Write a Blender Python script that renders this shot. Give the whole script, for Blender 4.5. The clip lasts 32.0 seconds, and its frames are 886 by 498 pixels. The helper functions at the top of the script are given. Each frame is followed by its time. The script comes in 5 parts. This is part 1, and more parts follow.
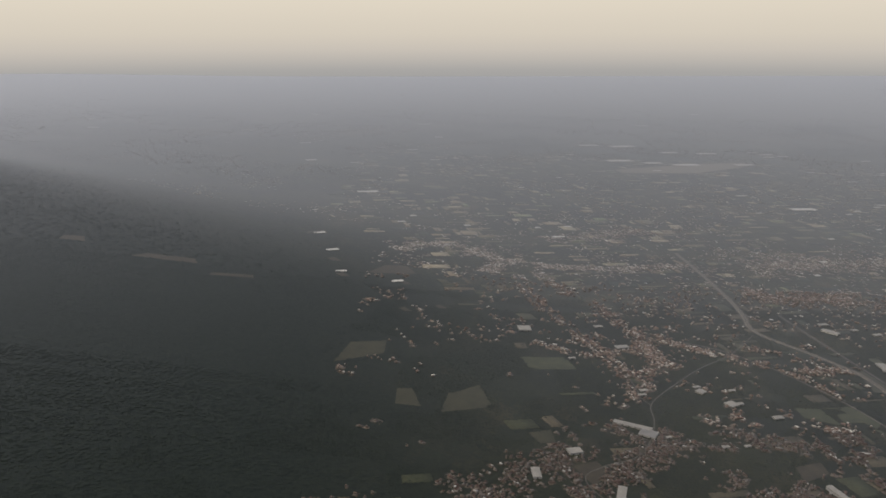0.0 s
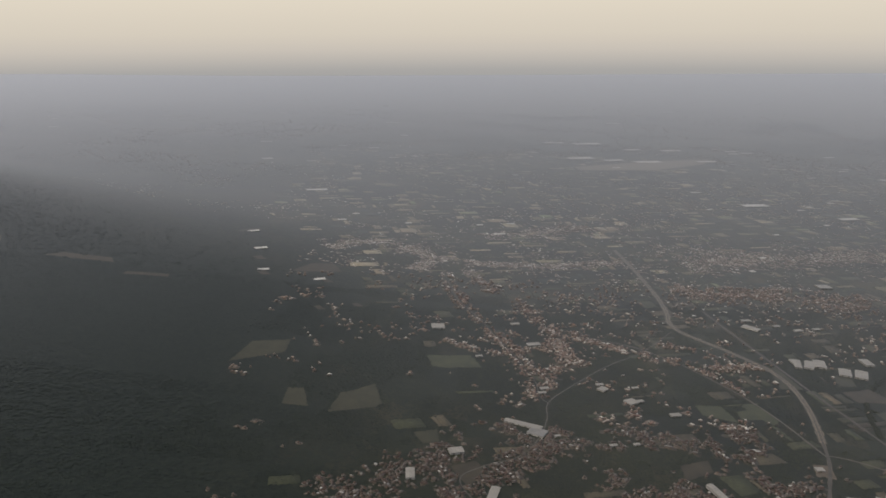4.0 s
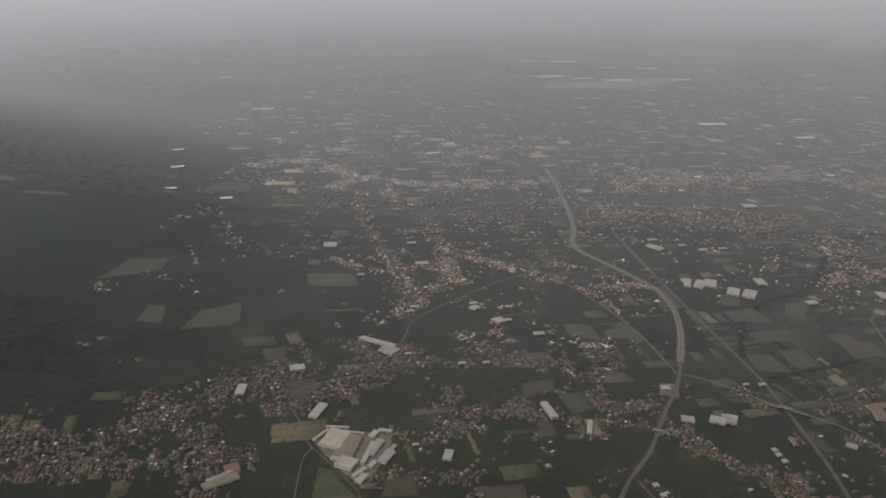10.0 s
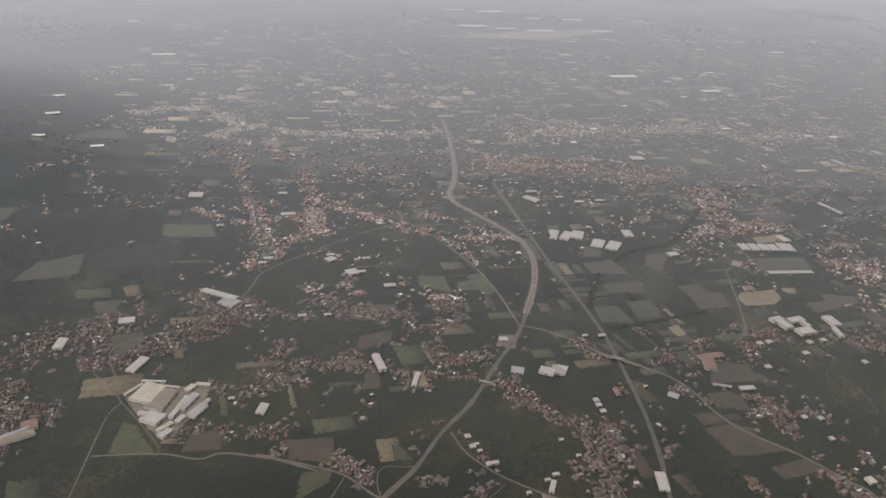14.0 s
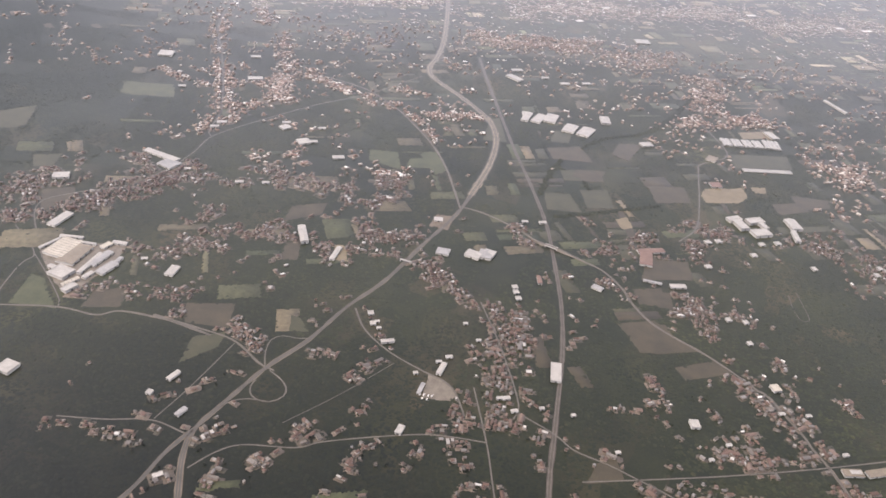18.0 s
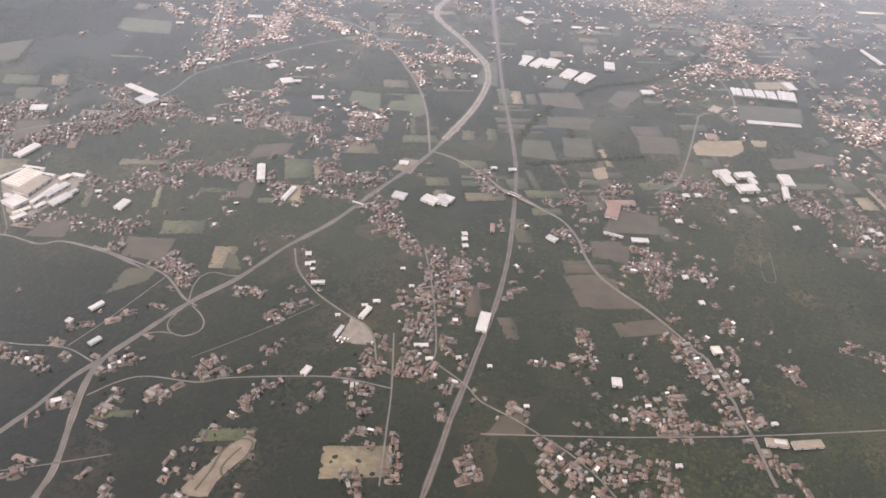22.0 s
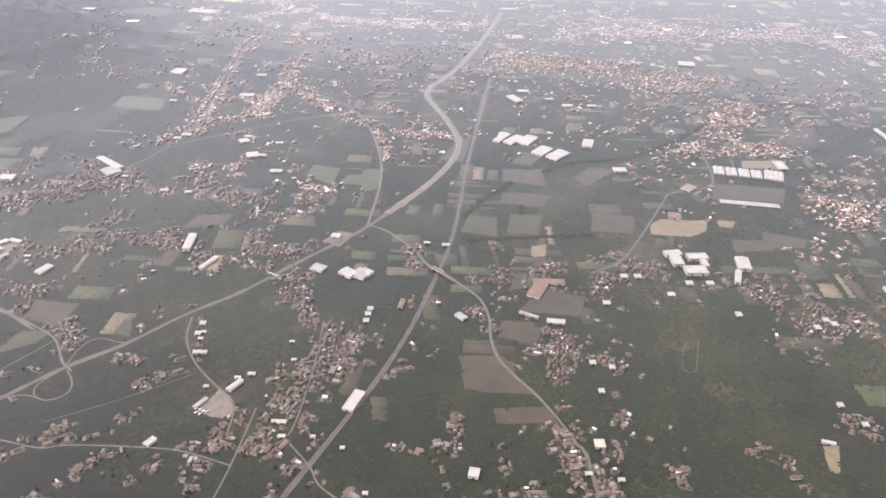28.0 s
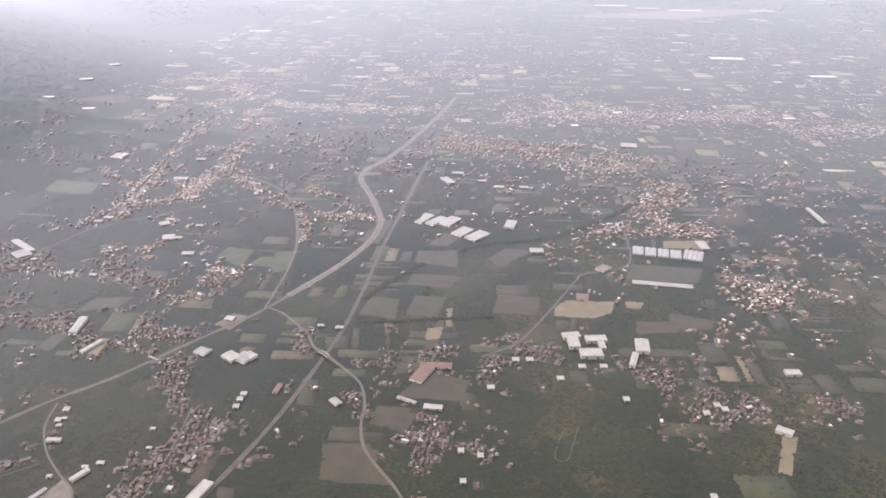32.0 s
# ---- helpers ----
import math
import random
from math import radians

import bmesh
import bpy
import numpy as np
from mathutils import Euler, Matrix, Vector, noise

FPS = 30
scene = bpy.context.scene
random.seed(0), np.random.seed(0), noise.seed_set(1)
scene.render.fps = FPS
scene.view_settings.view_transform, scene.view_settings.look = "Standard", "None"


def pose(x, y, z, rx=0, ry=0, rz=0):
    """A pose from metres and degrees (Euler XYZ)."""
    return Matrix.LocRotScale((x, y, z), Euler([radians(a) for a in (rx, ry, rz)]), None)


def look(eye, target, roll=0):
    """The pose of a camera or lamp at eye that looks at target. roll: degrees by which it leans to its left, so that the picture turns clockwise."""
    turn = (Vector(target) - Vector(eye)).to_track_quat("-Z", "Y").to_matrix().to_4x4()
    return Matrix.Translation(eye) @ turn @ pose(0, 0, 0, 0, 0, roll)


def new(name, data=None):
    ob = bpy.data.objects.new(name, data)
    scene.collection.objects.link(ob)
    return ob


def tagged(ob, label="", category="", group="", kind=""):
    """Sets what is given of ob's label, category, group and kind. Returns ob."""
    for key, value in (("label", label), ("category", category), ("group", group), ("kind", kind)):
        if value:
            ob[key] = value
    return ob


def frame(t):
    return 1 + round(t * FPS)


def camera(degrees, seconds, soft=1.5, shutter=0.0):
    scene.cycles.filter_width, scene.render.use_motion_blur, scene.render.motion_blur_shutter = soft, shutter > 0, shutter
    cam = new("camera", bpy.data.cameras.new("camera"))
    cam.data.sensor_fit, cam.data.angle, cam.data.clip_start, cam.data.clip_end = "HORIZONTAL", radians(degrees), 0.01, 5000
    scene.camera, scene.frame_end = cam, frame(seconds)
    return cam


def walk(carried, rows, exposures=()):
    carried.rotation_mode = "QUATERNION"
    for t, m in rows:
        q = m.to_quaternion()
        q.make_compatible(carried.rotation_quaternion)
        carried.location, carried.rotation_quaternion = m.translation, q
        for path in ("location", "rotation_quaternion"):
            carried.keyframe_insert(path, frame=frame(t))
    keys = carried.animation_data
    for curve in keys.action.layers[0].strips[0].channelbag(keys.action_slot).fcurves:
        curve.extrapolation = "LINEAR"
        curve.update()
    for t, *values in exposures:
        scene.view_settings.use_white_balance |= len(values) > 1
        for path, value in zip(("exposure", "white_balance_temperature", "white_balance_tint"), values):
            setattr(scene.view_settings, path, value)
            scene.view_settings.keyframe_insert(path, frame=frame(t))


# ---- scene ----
cam = camera(57.3, 32.0, soft=1.65)
PATH = [
    (0, (6.81, -0.076, 232.846), (6.827, 1.86, 232.341), 2.5),
    (0.5, (14.742, 0.556, 232.627), (14.768, 2.493, 232.126), 2.7),
    (1, (22.891, 1.595, 232.202), (22.92, 3.528, 231.689), 2.4),
    (1.5, (31.358, 2.92, 231.988), (31.39, 4.855, 231.482), 2.6),
    (2, (40.271, 4.043, 231.017), (40.306, 5.979, 230.516), 2.4),
    (2.5, (48.197, 5.714, 230.389), (48.234, 7.649, 229.886), 2.3),
    (3, (56.094, 6.244, 230.818), (56.141, 8.178, 230.315), 2.3),
    (3.5, (64.785, 7.922, 230.819), (64.818, 9.856, 230.313), 2.4),
    (5.5, (97.798, 12.995, 228.779), (97.839, 14.933, 228.289), 2.0),
    (6, (105.455, 14.391, 228.534), (105.498, 16.33, 228.048), 2.0),
    (6.5, (113.78, 15.121, 228.291), (113.814, 17.06, 227.801), 1.8),
    (7, (122.204, 15.869, 228.088), (122.244, 17.807, 227.596), 1.6),
    (7.5, (130.262, 16.118, 226.646), (130.276, 18.047, 226.121), 1.7),
    (8, (138.967, 17.117, 226.791), (138.962, 19.033, 226.219), 2.6),
    (8.5, (147.925, 17.713, 226.752), (147.913, 19.622, 226.154), 2.9),
    (9, (155.842, 19.046, 225.35), (155.83, 20.945, 224.724), 2.9),
    (9.5, (164.338, 19.936, 225.442), (164.339, 21.823, 224.78), 2.7),
    (10, (172.556, 21.132, 225.362), (172.558, 23.011, 224.678), 2.0),
    (10.5, (180.721, 22.3, 224.95), (180.736, 24.179, 224.266), 1.9),
    (11, (188.508, 23.222, 224.534), (188.561, 25.098, 223.845), 2.5),
    (11.5, (196.786, 24.298, 224.373), (196.834, 26.175, 223.684), 2.5),
    (12, (205.08, 25.648, 223.876), (205.137, 27.519, 223.173), 2.4),
    (12.5, (214.184, 26.352, 223.445), (214.252, 28.222, 222.738), 2.3),
    (13, (221.601, 26.996, 223.088), (221.673, 28.86, 222.367), 2.4),
    (13.5, (229.626, 28.552, 223.154), (229.728, 30.399, 222.394), 2.9),
    (14, (237.274, 29.263, 222.946), (237.396, 31.098, 222.16), 3.5),
    (14.5, (245.385, 30.472, 222.521), (245.492, 32.301, 221.721), 3.4),
    (15, (252.591, 31.754, 222.422), (252.683, 33.569, 221.587), 3.5),
    (15.5, (261.096, 33.372, 220.783), (261.184, 35.165, 219.901), 3.9),
    (17.5, (292.364, 38.444, 219.95), (292.397, 40.171, 218.942), 5.5),
    (18, (299.458, 39.853, 219.734), (299.48, 41.553, 218.681), 5.9),
    (18.5, (307.091, 40.959, 219.082), (307.092, 42.64, 217.998), 6.1),
    (19, (315.455, 42.409, 218.629), (315.422, 44.061, 217.502), 5.8),
    (19.5, (322.718, 43.674, 218.223), (322.655, 45.315, 217.082), 5.4),
    (20, (330.811, 44.959, 217.973), (330.733, 46.593, 216.823), 5.2),
    (20.5, (337.953, 46.795, 218.081), (337.858, 48.418, 216.915), 5.1),
    (21, (345.652, 48.089, 217.112), (345.533, 49.71, 215.947), 5.1),
    (21.5, (353.142, 49.551, 216.706), (353.011, 51.167, 215.535), 4.7),
    (22, (361.004, 51.499, 216.455), (360.847, 53.116, 215.289), 4.6),
    (22.5, (368.339, 53.43, 215.773), (368.152, 55.045, 214.609), 3.9),
    (23, (375.752, 55.311, 215.109), (375.535, 56.929, 213.953), 3.5),
    (23.5, (383.547, 57.707, 215.225), (383.31, 59.322, 214.069), 3.4),
    (24, (390.483, 59.803, 214.156), (390.233, 61.428, 213.018), 3.4),
    (24.5, (397.808, 62.013, 213.667), (397.539, 63.648, 212.548), 3.0),
    (25, (405.384, 64.031, 213.011), (405.092, 65.674, 211.909), 2.7),
    (25.5, (412.711, 66.861, 212.363), (412.392, 68.511, 211.279), 2.5),
    (27.5, (440.796, 76.609, 210.474), (440.371, 78.27, 209.443), 1.1),
    (28, (448.233, 79.231, 209.601), (447.797, 80.904, 208.595), 1.3),
    (28.5, (456.235, 82.111, 209.214), (455.787, 83.791, 208.226), 1.2),
    (29, (462.567, 84.907, 209.264), (462.119, 86.6, 208.297), 1.4),
    (29.5, (469.802, 88.225, 209.237), (469.343, 89.926, 208.29), 0.7),
    (30, (476.916, 91.028, 209.299), (476.456, 92.745, 208.382), 1.0),
    (30.5, (483.715, 93.529, 208.893), (483.235, 95.253, 208.0), 0.7),
    (31, (490.755, 96.506, 207.686), (490.255, 98.235, 206.815), 0.4),
    (31.5, (497.823, 99.461, 206.694), (497.318, 101.207, 205.859), 0.4),
    (32, (505.402, 102.344, 206.144), (504.904, 104.097, 205.319), 0.5),
]
EXPOSURES = [(0, -0.73, 6850, 10), (7, -0.7, 6900, 10), (10, -0.53, 6950, 11), (13, -0.1, 6900, 12), (15, 0.3, 6850, 14.5), (19, 1.04, 6650, 19), (21, 1.15, 6650, 19), (25, 1.18, 6600, 19), (28, 1.22, 6550, 19), (30, 1.22, 6500, 19), (31, 1.1, 6500, 19.5), (32, 0.92, 6500, 19.5)]
walk(cam, [(t, look(eye, target, roll)) for t, eye, target, roll in PATH], EXPOSURES)

# light: hazy tropical afternoon, veiled sun high ahead of the flight line
world = bpy.data.worlds.new("hazy_sky")
scene.world = world
world.use_nodes = True
SUN_ELEV, SUN_TURN = radians(60), radians(-105)
wn, wl = world.node_tree.nodes, world.node_tree.links
wn.clear()
sky = wn.new("ShaderNodeTexSky")
sky.sky_type, sky.sun_disc, sky.sun_elevation, sky.sun_rotation = "NISHITA", False, SUN_ELEV, SUN_TURN
sky.air_density, sky.dust_density = 1.6, 6.0
geo = wn.new("ShaderNodeTexCoord")
UPWARD = (-0.044, 0.0, 0.999)
sep = wn.new("ShaderNodeVectorMath")
sep.operation = "DOT_PRODUCT"
wl.new(geo.outputs["Generated"], sep.inputs[0])
sep.inputs[1].default_value = UPWARD
ramp = wn.new("ShaderNodeValToRGB")
mapr = wn.new("ShaderNodeMapRange")
mapr.inputs["From Min"].default_value, mapr.inputs["From Max"].default_value = -0.08, 0.32
wl.new(sep.outputs["Value"], mapr.inputs["Value"])
wl.new(mapr.outputs[0], ramp.inputs[0])
els = ramp.color_ramp.elements
els[0].position, els[0].color = 0.06, (0.545, 0.552, 0.572, 1)
els[1].position, els[1].color = 1.0, (0.74, 0.78, 0.86, 1)
for p, c in ((0.105, (0.636, 0.636, 0.642)), (0.13, (0.768, 0.744, 0.720)), (0.165, (0.936, 0.882, 0.816)), (0.21, (1.068, 0.996, 0.882)), (0.34, (1.248, 1.158, 1.002)), (0.55, (0.954, 0.922, 0.869))):
    e = els.new(p)
    e.color = (*c, 1)
scaled = wn.new("ShaderNodeMix")
scaled.data_type, scaled.blend_type = "RGBA", "MULTIPLY"
scaled.inputs[0].default_value = 1.0
wl.new(sky.outputs[0], scaled.inputs[6])
scaled.inputs[7].default_value = (0.15, 0.15, 0.15, 1)
veil = wn.new("ShaderNodeMapRange")
veil.inputs["From Min"].default_value, veil.inputs["From Max"].default_value = 0.2, 0.7
veil.inputs["To Max"].default_value = 0.5
wl.new(sep.outputs["Value"], veil.inputs["Value"])
mixw = wn.new("ShaderNodeMix")
mixw.data_type = "RGBA"
wl.new(veil.outputs[0], mixw.inputs[0])
wl.new(ramp.outputs[0], mixw.inputs[6])
wl.new(scaled.outputs[2], mixw.inputs[7])
bg = wn.new("ShaderNodeBackground")
wl.new(mixw.outputs[2], bg.inputs[0])
wout = wn.new("ShaderNodeOutputWorld")
wl.new(bg.outputs[0], wout.inputs[0])
sun = new("sun", bpy.data.lights.new("sun", "SUN"))
sun.data.energy, sun.data.angle, sun.data.color = 1.5, radians(14), (1.0, 0.90, 0.75)
sun.matrix_world = look((0, 0, 0), (-math.sin(SUN_TURN) * math.cos(SUN_ELEV), -math.cos(SUN_TURN) * math.cos(SUN_ELEV), -math.sin(SUN_ELEV)))

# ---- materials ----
# haze put on surfaces as gloss: strength, falloff, reach, tint
HAZE_LEVEL, HAZE_POWER, HAZE_REACH = 0.0147, 3.5, 0.084
HAZE_TINT = (0.590, 0.603, 0.642, 1)


def west_weight(n, l, position):
    """0 in the flat east, rising westwards to 1 on the wooded slope up to its brow."""
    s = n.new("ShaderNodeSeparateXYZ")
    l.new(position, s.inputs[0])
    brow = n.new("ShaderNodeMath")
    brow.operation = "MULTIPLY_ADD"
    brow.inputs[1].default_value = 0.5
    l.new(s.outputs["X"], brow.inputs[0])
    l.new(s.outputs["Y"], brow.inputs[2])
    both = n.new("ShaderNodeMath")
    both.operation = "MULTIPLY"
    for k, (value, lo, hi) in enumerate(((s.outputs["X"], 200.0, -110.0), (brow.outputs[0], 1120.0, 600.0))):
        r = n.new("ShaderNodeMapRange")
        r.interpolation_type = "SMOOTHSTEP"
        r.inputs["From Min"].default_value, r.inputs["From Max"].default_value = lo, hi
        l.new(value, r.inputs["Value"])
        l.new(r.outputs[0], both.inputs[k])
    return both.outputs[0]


def haze_group():
    """Stands in for air haze: a gloss that grows with the slant of the view, shared by all surfaces."""
    g = bpy.data.node_groups.new("haze_gloss", "ShaderNodeTree")
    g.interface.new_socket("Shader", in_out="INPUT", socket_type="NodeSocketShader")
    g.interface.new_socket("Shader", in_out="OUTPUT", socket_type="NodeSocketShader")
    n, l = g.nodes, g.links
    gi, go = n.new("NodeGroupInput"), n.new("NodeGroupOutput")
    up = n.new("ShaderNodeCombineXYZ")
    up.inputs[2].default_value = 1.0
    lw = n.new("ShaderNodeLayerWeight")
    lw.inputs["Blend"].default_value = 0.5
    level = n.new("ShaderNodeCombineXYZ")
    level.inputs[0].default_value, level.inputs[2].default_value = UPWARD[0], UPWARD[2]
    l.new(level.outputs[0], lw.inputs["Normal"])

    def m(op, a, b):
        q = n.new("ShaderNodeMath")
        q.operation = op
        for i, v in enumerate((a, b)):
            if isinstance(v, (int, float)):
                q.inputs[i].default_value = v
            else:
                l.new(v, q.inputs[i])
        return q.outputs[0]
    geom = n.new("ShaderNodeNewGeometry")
    # thinner imitated haze over the western slope
    amount = m("SUBTRACT", m("MULTIPLY", west_weight(n, l, geom.outputs["Position"]), 0.58 * HAZE_LEVEL), HAZE_LEVEL)
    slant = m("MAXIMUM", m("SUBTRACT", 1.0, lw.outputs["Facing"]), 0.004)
    clear = m("POWER", math.e, m("DIVIDE", amount, m("ADD", m("POWER", slant, HAZE_POWER), m("MULTIPLY", slant, HAZE_REACH))))
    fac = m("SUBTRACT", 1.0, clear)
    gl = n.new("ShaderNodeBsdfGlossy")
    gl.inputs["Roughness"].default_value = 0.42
    # tint lifted at the lowest slants, as haze brightens to the horizon
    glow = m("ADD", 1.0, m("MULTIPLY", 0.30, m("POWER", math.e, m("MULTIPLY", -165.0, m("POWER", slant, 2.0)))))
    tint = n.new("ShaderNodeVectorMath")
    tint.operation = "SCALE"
    tint.inputs[0].default_value = HAZE_TINT[:3]
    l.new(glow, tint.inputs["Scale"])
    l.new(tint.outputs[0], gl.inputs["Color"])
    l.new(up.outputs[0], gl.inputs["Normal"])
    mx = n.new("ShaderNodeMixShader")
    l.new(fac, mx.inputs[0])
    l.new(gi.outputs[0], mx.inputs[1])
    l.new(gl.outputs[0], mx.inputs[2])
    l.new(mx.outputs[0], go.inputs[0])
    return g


GROUP = haze_group()


class Mat:
    """A small wrapper to chain nodes of one material."""

    def __init__(self, name, rough=0.85, metal=0.0, spec=0.2):
        self.m = bpy.data.materials.new(name)
        self.m.use_nodes = True
        self.n, self.l = self.m.node_tree.nodes, self.m.node_tree.links
        self.b = self.n["Principled BSDF"]
        self.b.inputs["Roughness"].default_value = rough
        self.b.inputs["Metallic"].default_value = metal
        self.b.inputs["Specular IOR Level"].default_value = spec
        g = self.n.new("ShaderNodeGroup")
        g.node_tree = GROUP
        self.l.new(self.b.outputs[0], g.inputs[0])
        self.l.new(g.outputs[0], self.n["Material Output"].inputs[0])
        self.co = self.n.new("ShaderNodeTexCoord")
        self.geo = self.n.new("ShaderNodeNewGeometry")

    def noise(self, scale, detail=4.0, rough=0.6, where=None):
        t = self.n.new("ShaderNodeTexNoise")
        t.inputs["Scale"].default_value, t.inputs["Detail"].default_value, t.inputs["Roughness"].default_value = scale, detail, rough
        self.l.new(where or self.geo.outputs["Position"], t.inputs["Vector"])
        return t.outputs["Fac"]

    def ramp(self, value, *stops, constant=False):
        r = self.n.new("ShaderNodeValToRGB")
        if constant:
            r.color_ramp.interpolation = "CONSTANT"
        e = r.color_ramp.elements
        e[0].position, e[0].color = stops[0][0], (*stops[0][1], 1)
        e[1].position, e[1].color = stops[-1][0], (*stops[-1][1], 1)
        for p, c in stops[1:-1]:
            q = e.new(p)
            q.color = (*c, 1)
        self.l.new(value, r.inputs[0])
        return r.outputs[0]

    def mix(self, fac, a, b, how="MIX"):
        x = self.n.new("ShaderNodeMix")
        x.data_type, x.blend_type = "RGBA", how
        for s, v in ((0, fac), (6, a), (7, b)):
            if isinstance(v, (int, float)):
                x.inputs[s].default_value = v
            elif isinstance(v, tuple):
                x.inputs[s].default_value = (*v, 1)
            else:
                self.l.new(v, x.inputs[s])
        return x.outputs[2]

    def colour(self, c):
        self.l.new(c, self.b.inputs["Base Color"])
        return self

    def bump(self, value, strength, dist):
        q = self.n.new("ShaderNodeBump")
        q.inputs["Strength"].default_value, q.inputs["Distance"].default_value = strength, dist
        self.l.new(value, q.inputs["Height"])
        self.l.new(q.outputs[0], self.b.inputs["Normal"])
        return self

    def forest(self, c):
        """Turns a colour to that of the dark slope forest; shade is painted over the flat west too."""
        return self.mix(west_weight(self.n, self.l, self.geo.outputs["Position"]), c, self.ramp(self.noise(0.25, 6.0, 0.7), (0.3, (0.006, 0.0115, 0.009)), (0.7, (0.016, 0.023, 0.016))))

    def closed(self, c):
        """Shade painted into the colour: darker, bluer over the south-western lowland woods."""
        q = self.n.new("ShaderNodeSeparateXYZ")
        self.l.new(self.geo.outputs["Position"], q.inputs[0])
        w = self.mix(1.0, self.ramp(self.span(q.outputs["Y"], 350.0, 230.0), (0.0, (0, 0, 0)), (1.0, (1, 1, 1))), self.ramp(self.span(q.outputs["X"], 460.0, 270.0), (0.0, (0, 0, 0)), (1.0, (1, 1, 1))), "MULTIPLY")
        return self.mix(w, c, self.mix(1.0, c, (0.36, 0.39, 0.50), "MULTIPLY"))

    def span(self, value, lo, hi):
        r = self.n.new("ShaderNodeMapRange")
        r.inputs["From Min"].default_value, r.inputs["From Max"].default_value = lo, hi
        self.l.new(value, r.inputs["Value"])
        return r.outputs[0]

    def island(self):
        return self.geo.outputs["Random Per Island"]

    def random(self):
        return self.n.new("ShaderNodeObjectInfo").outputs["Random"]


def ground_material():
    k = Mat("country_ground", 0.95, spec=0.05)
    rot = k.n.new("ShaderNodeMapping")
    rot.inputs["Rotation"].default_value = (0, 0, radians(14))
    rot.inputs["Scale"].default_value = (0.055, 0.036, 0.0)
    k.l.new(k.geo.outputs["Position"], rot.inputs["Vector"])
    wob = k.n.new("ShaderNodeTexNoise")
    wob.inputs["Scale"].default_value = 0.03
    k.l.new(k.geo.outputs["Position"], wob.inputs["Vector"])
    addv = k.n.new("ShaderNodeMix")
    addv.data_type, addv.blend_type = "RGBA", "LINEAR_LIGHT"
    addv.inputs[0].default_value = 0.25
    k.l.new(rot.outputs[0], addv.inputs[6])
    k.l.new(wob.outputs["Color"], addv.inputs[7])
    vor = k.n.new("ShaderNodeTexVoronoi")
    vor.distance = "CHEBYCHEV"
    vor.inputs["Scale"].default_value = 1.0
    k.l.new(addv.outputs[2], vor.inputs["Vector"])
    sepc = k.n.new("ShaderNodeSeparateColor")
    k.l.new(vor.outputs["Color"], sepc.inputs[0])
    parcel = k.ramp(sepc.outputs[0], (0.0, (0.0219, 0.0263, 0.0112)), (0.35, (0.0290, 0.0324, 0.0135)), (0.6, (0.0378, 0.0378, 0.0163)), (0.78, (0.0456, 0.0412, 0.0197)), (0.9, (0.0544, 0.0456, 0.0231)), (1.0, (0.0439, 0.0465, 0.0186)))
    wood = k.ramp(k.noise(0.35, 6.0, 0.7), (0.3, (0.0137, 0.0164, 0.0081)), (0.7, (0.0214, 0.0243, 0.0115)))
    patch = k.ramp(k.noise(0.012, 5.0, 0.65), (0.42, (0, 0, 0)), (0.60, (1, 1, 1)))
    c = k.mix(patch, wood, parcel)
    broad = k.ramp(k.noise(0.0035, 4.0, 0.6), (0.40, (0.74, 0.79, 0.88)), (0.62, (1.32, 1.27, 1.2)))
    c = k.mix(1.0, c, broad, "MULTIPLY")
    grain = k.ramp(k.noise(1.3, 5.0, 0.75), (0.3, (0.7, 0.7, 0.7)), (0.7, (1.25, 1.22, 1.18)))
    c = k.mix(1.0, c, grain, "MULTIPLY")
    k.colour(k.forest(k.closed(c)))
    k.bump(k.noise(0.9, 4.0, 0.7), 0.8, 0.6)
    return k.m


def plain(name, lo, hi, scale, rough=0.9, fine=3.0, how="pos"):
    k = Mat(name, rough)
    c = k.ramp(k.noise(scale, 5.0, 0.65), (0.32, lo), (0.68, hi))
    g = k.ramp(k.noise(fine, 3.0, 0.7), (0.3, (0.78, 0.78, 0.78)), (0.7, (1.18, 1.18, 1.18)))
    k.colour(k.mix(1.0, c, g, "MULTIPLY"))
    return k.m


def varied(name, stops, per="island", rough=0.85, scale=1.5, spread=0.25, stands=False, spec=0.2):
    """Each piece takes one of the stops' colours, with stains on top."""
    k = Mat(name, rough, 0.0, spec)
    v = k.island() if per == "island" else k.random()
    c = k.ramp(v, *stops)
    g = k.ramp(k.noise(scale, 4.0, 0.7), (0.3, (1 - spread,) * 3), (0.7, (1 + spread,) * 3))
    c = k.mix(1.0, c, g, "MULTIPLY")
    if stands:
        s = k.ramp(k.noise(0.022, 3.0, 0.6), (0.35, (0.72, 0.77, 0.78)), (0.5, (1.0, 1.0, 1.0)), (0.68, (1.24, 1.22, 1.08)))
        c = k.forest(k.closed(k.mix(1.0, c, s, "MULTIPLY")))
    k.colour(c)
    return k.m


M_GROUND = ground_material()
LEAF_STOPS = ((0.0, (0.0173, 0.0208, 0.0112)), (0.5, (0.0209, 0.0244, 0.0123)), (0.85, (0.0258, 0.0289, 0.0140)), (1.0, (0.0338, 0.0343, 0.0165)))
M_LEAF = varied("tree_leaves", LEAF_STOPS, scale=0.8, spread=0.22, stands=True, spec=0.05)
# far copy of the leaf colours, lightened to imitate haze
M_LEAF_HAZED = varied("haze_paled_leaves", ((0.0, (0.0378, 0.0446, 0.0257)), (1.0, (0.0580, 0.0621, 0.0338))), scale=0.3, spread=0.25, stands=True, spec=0.05)
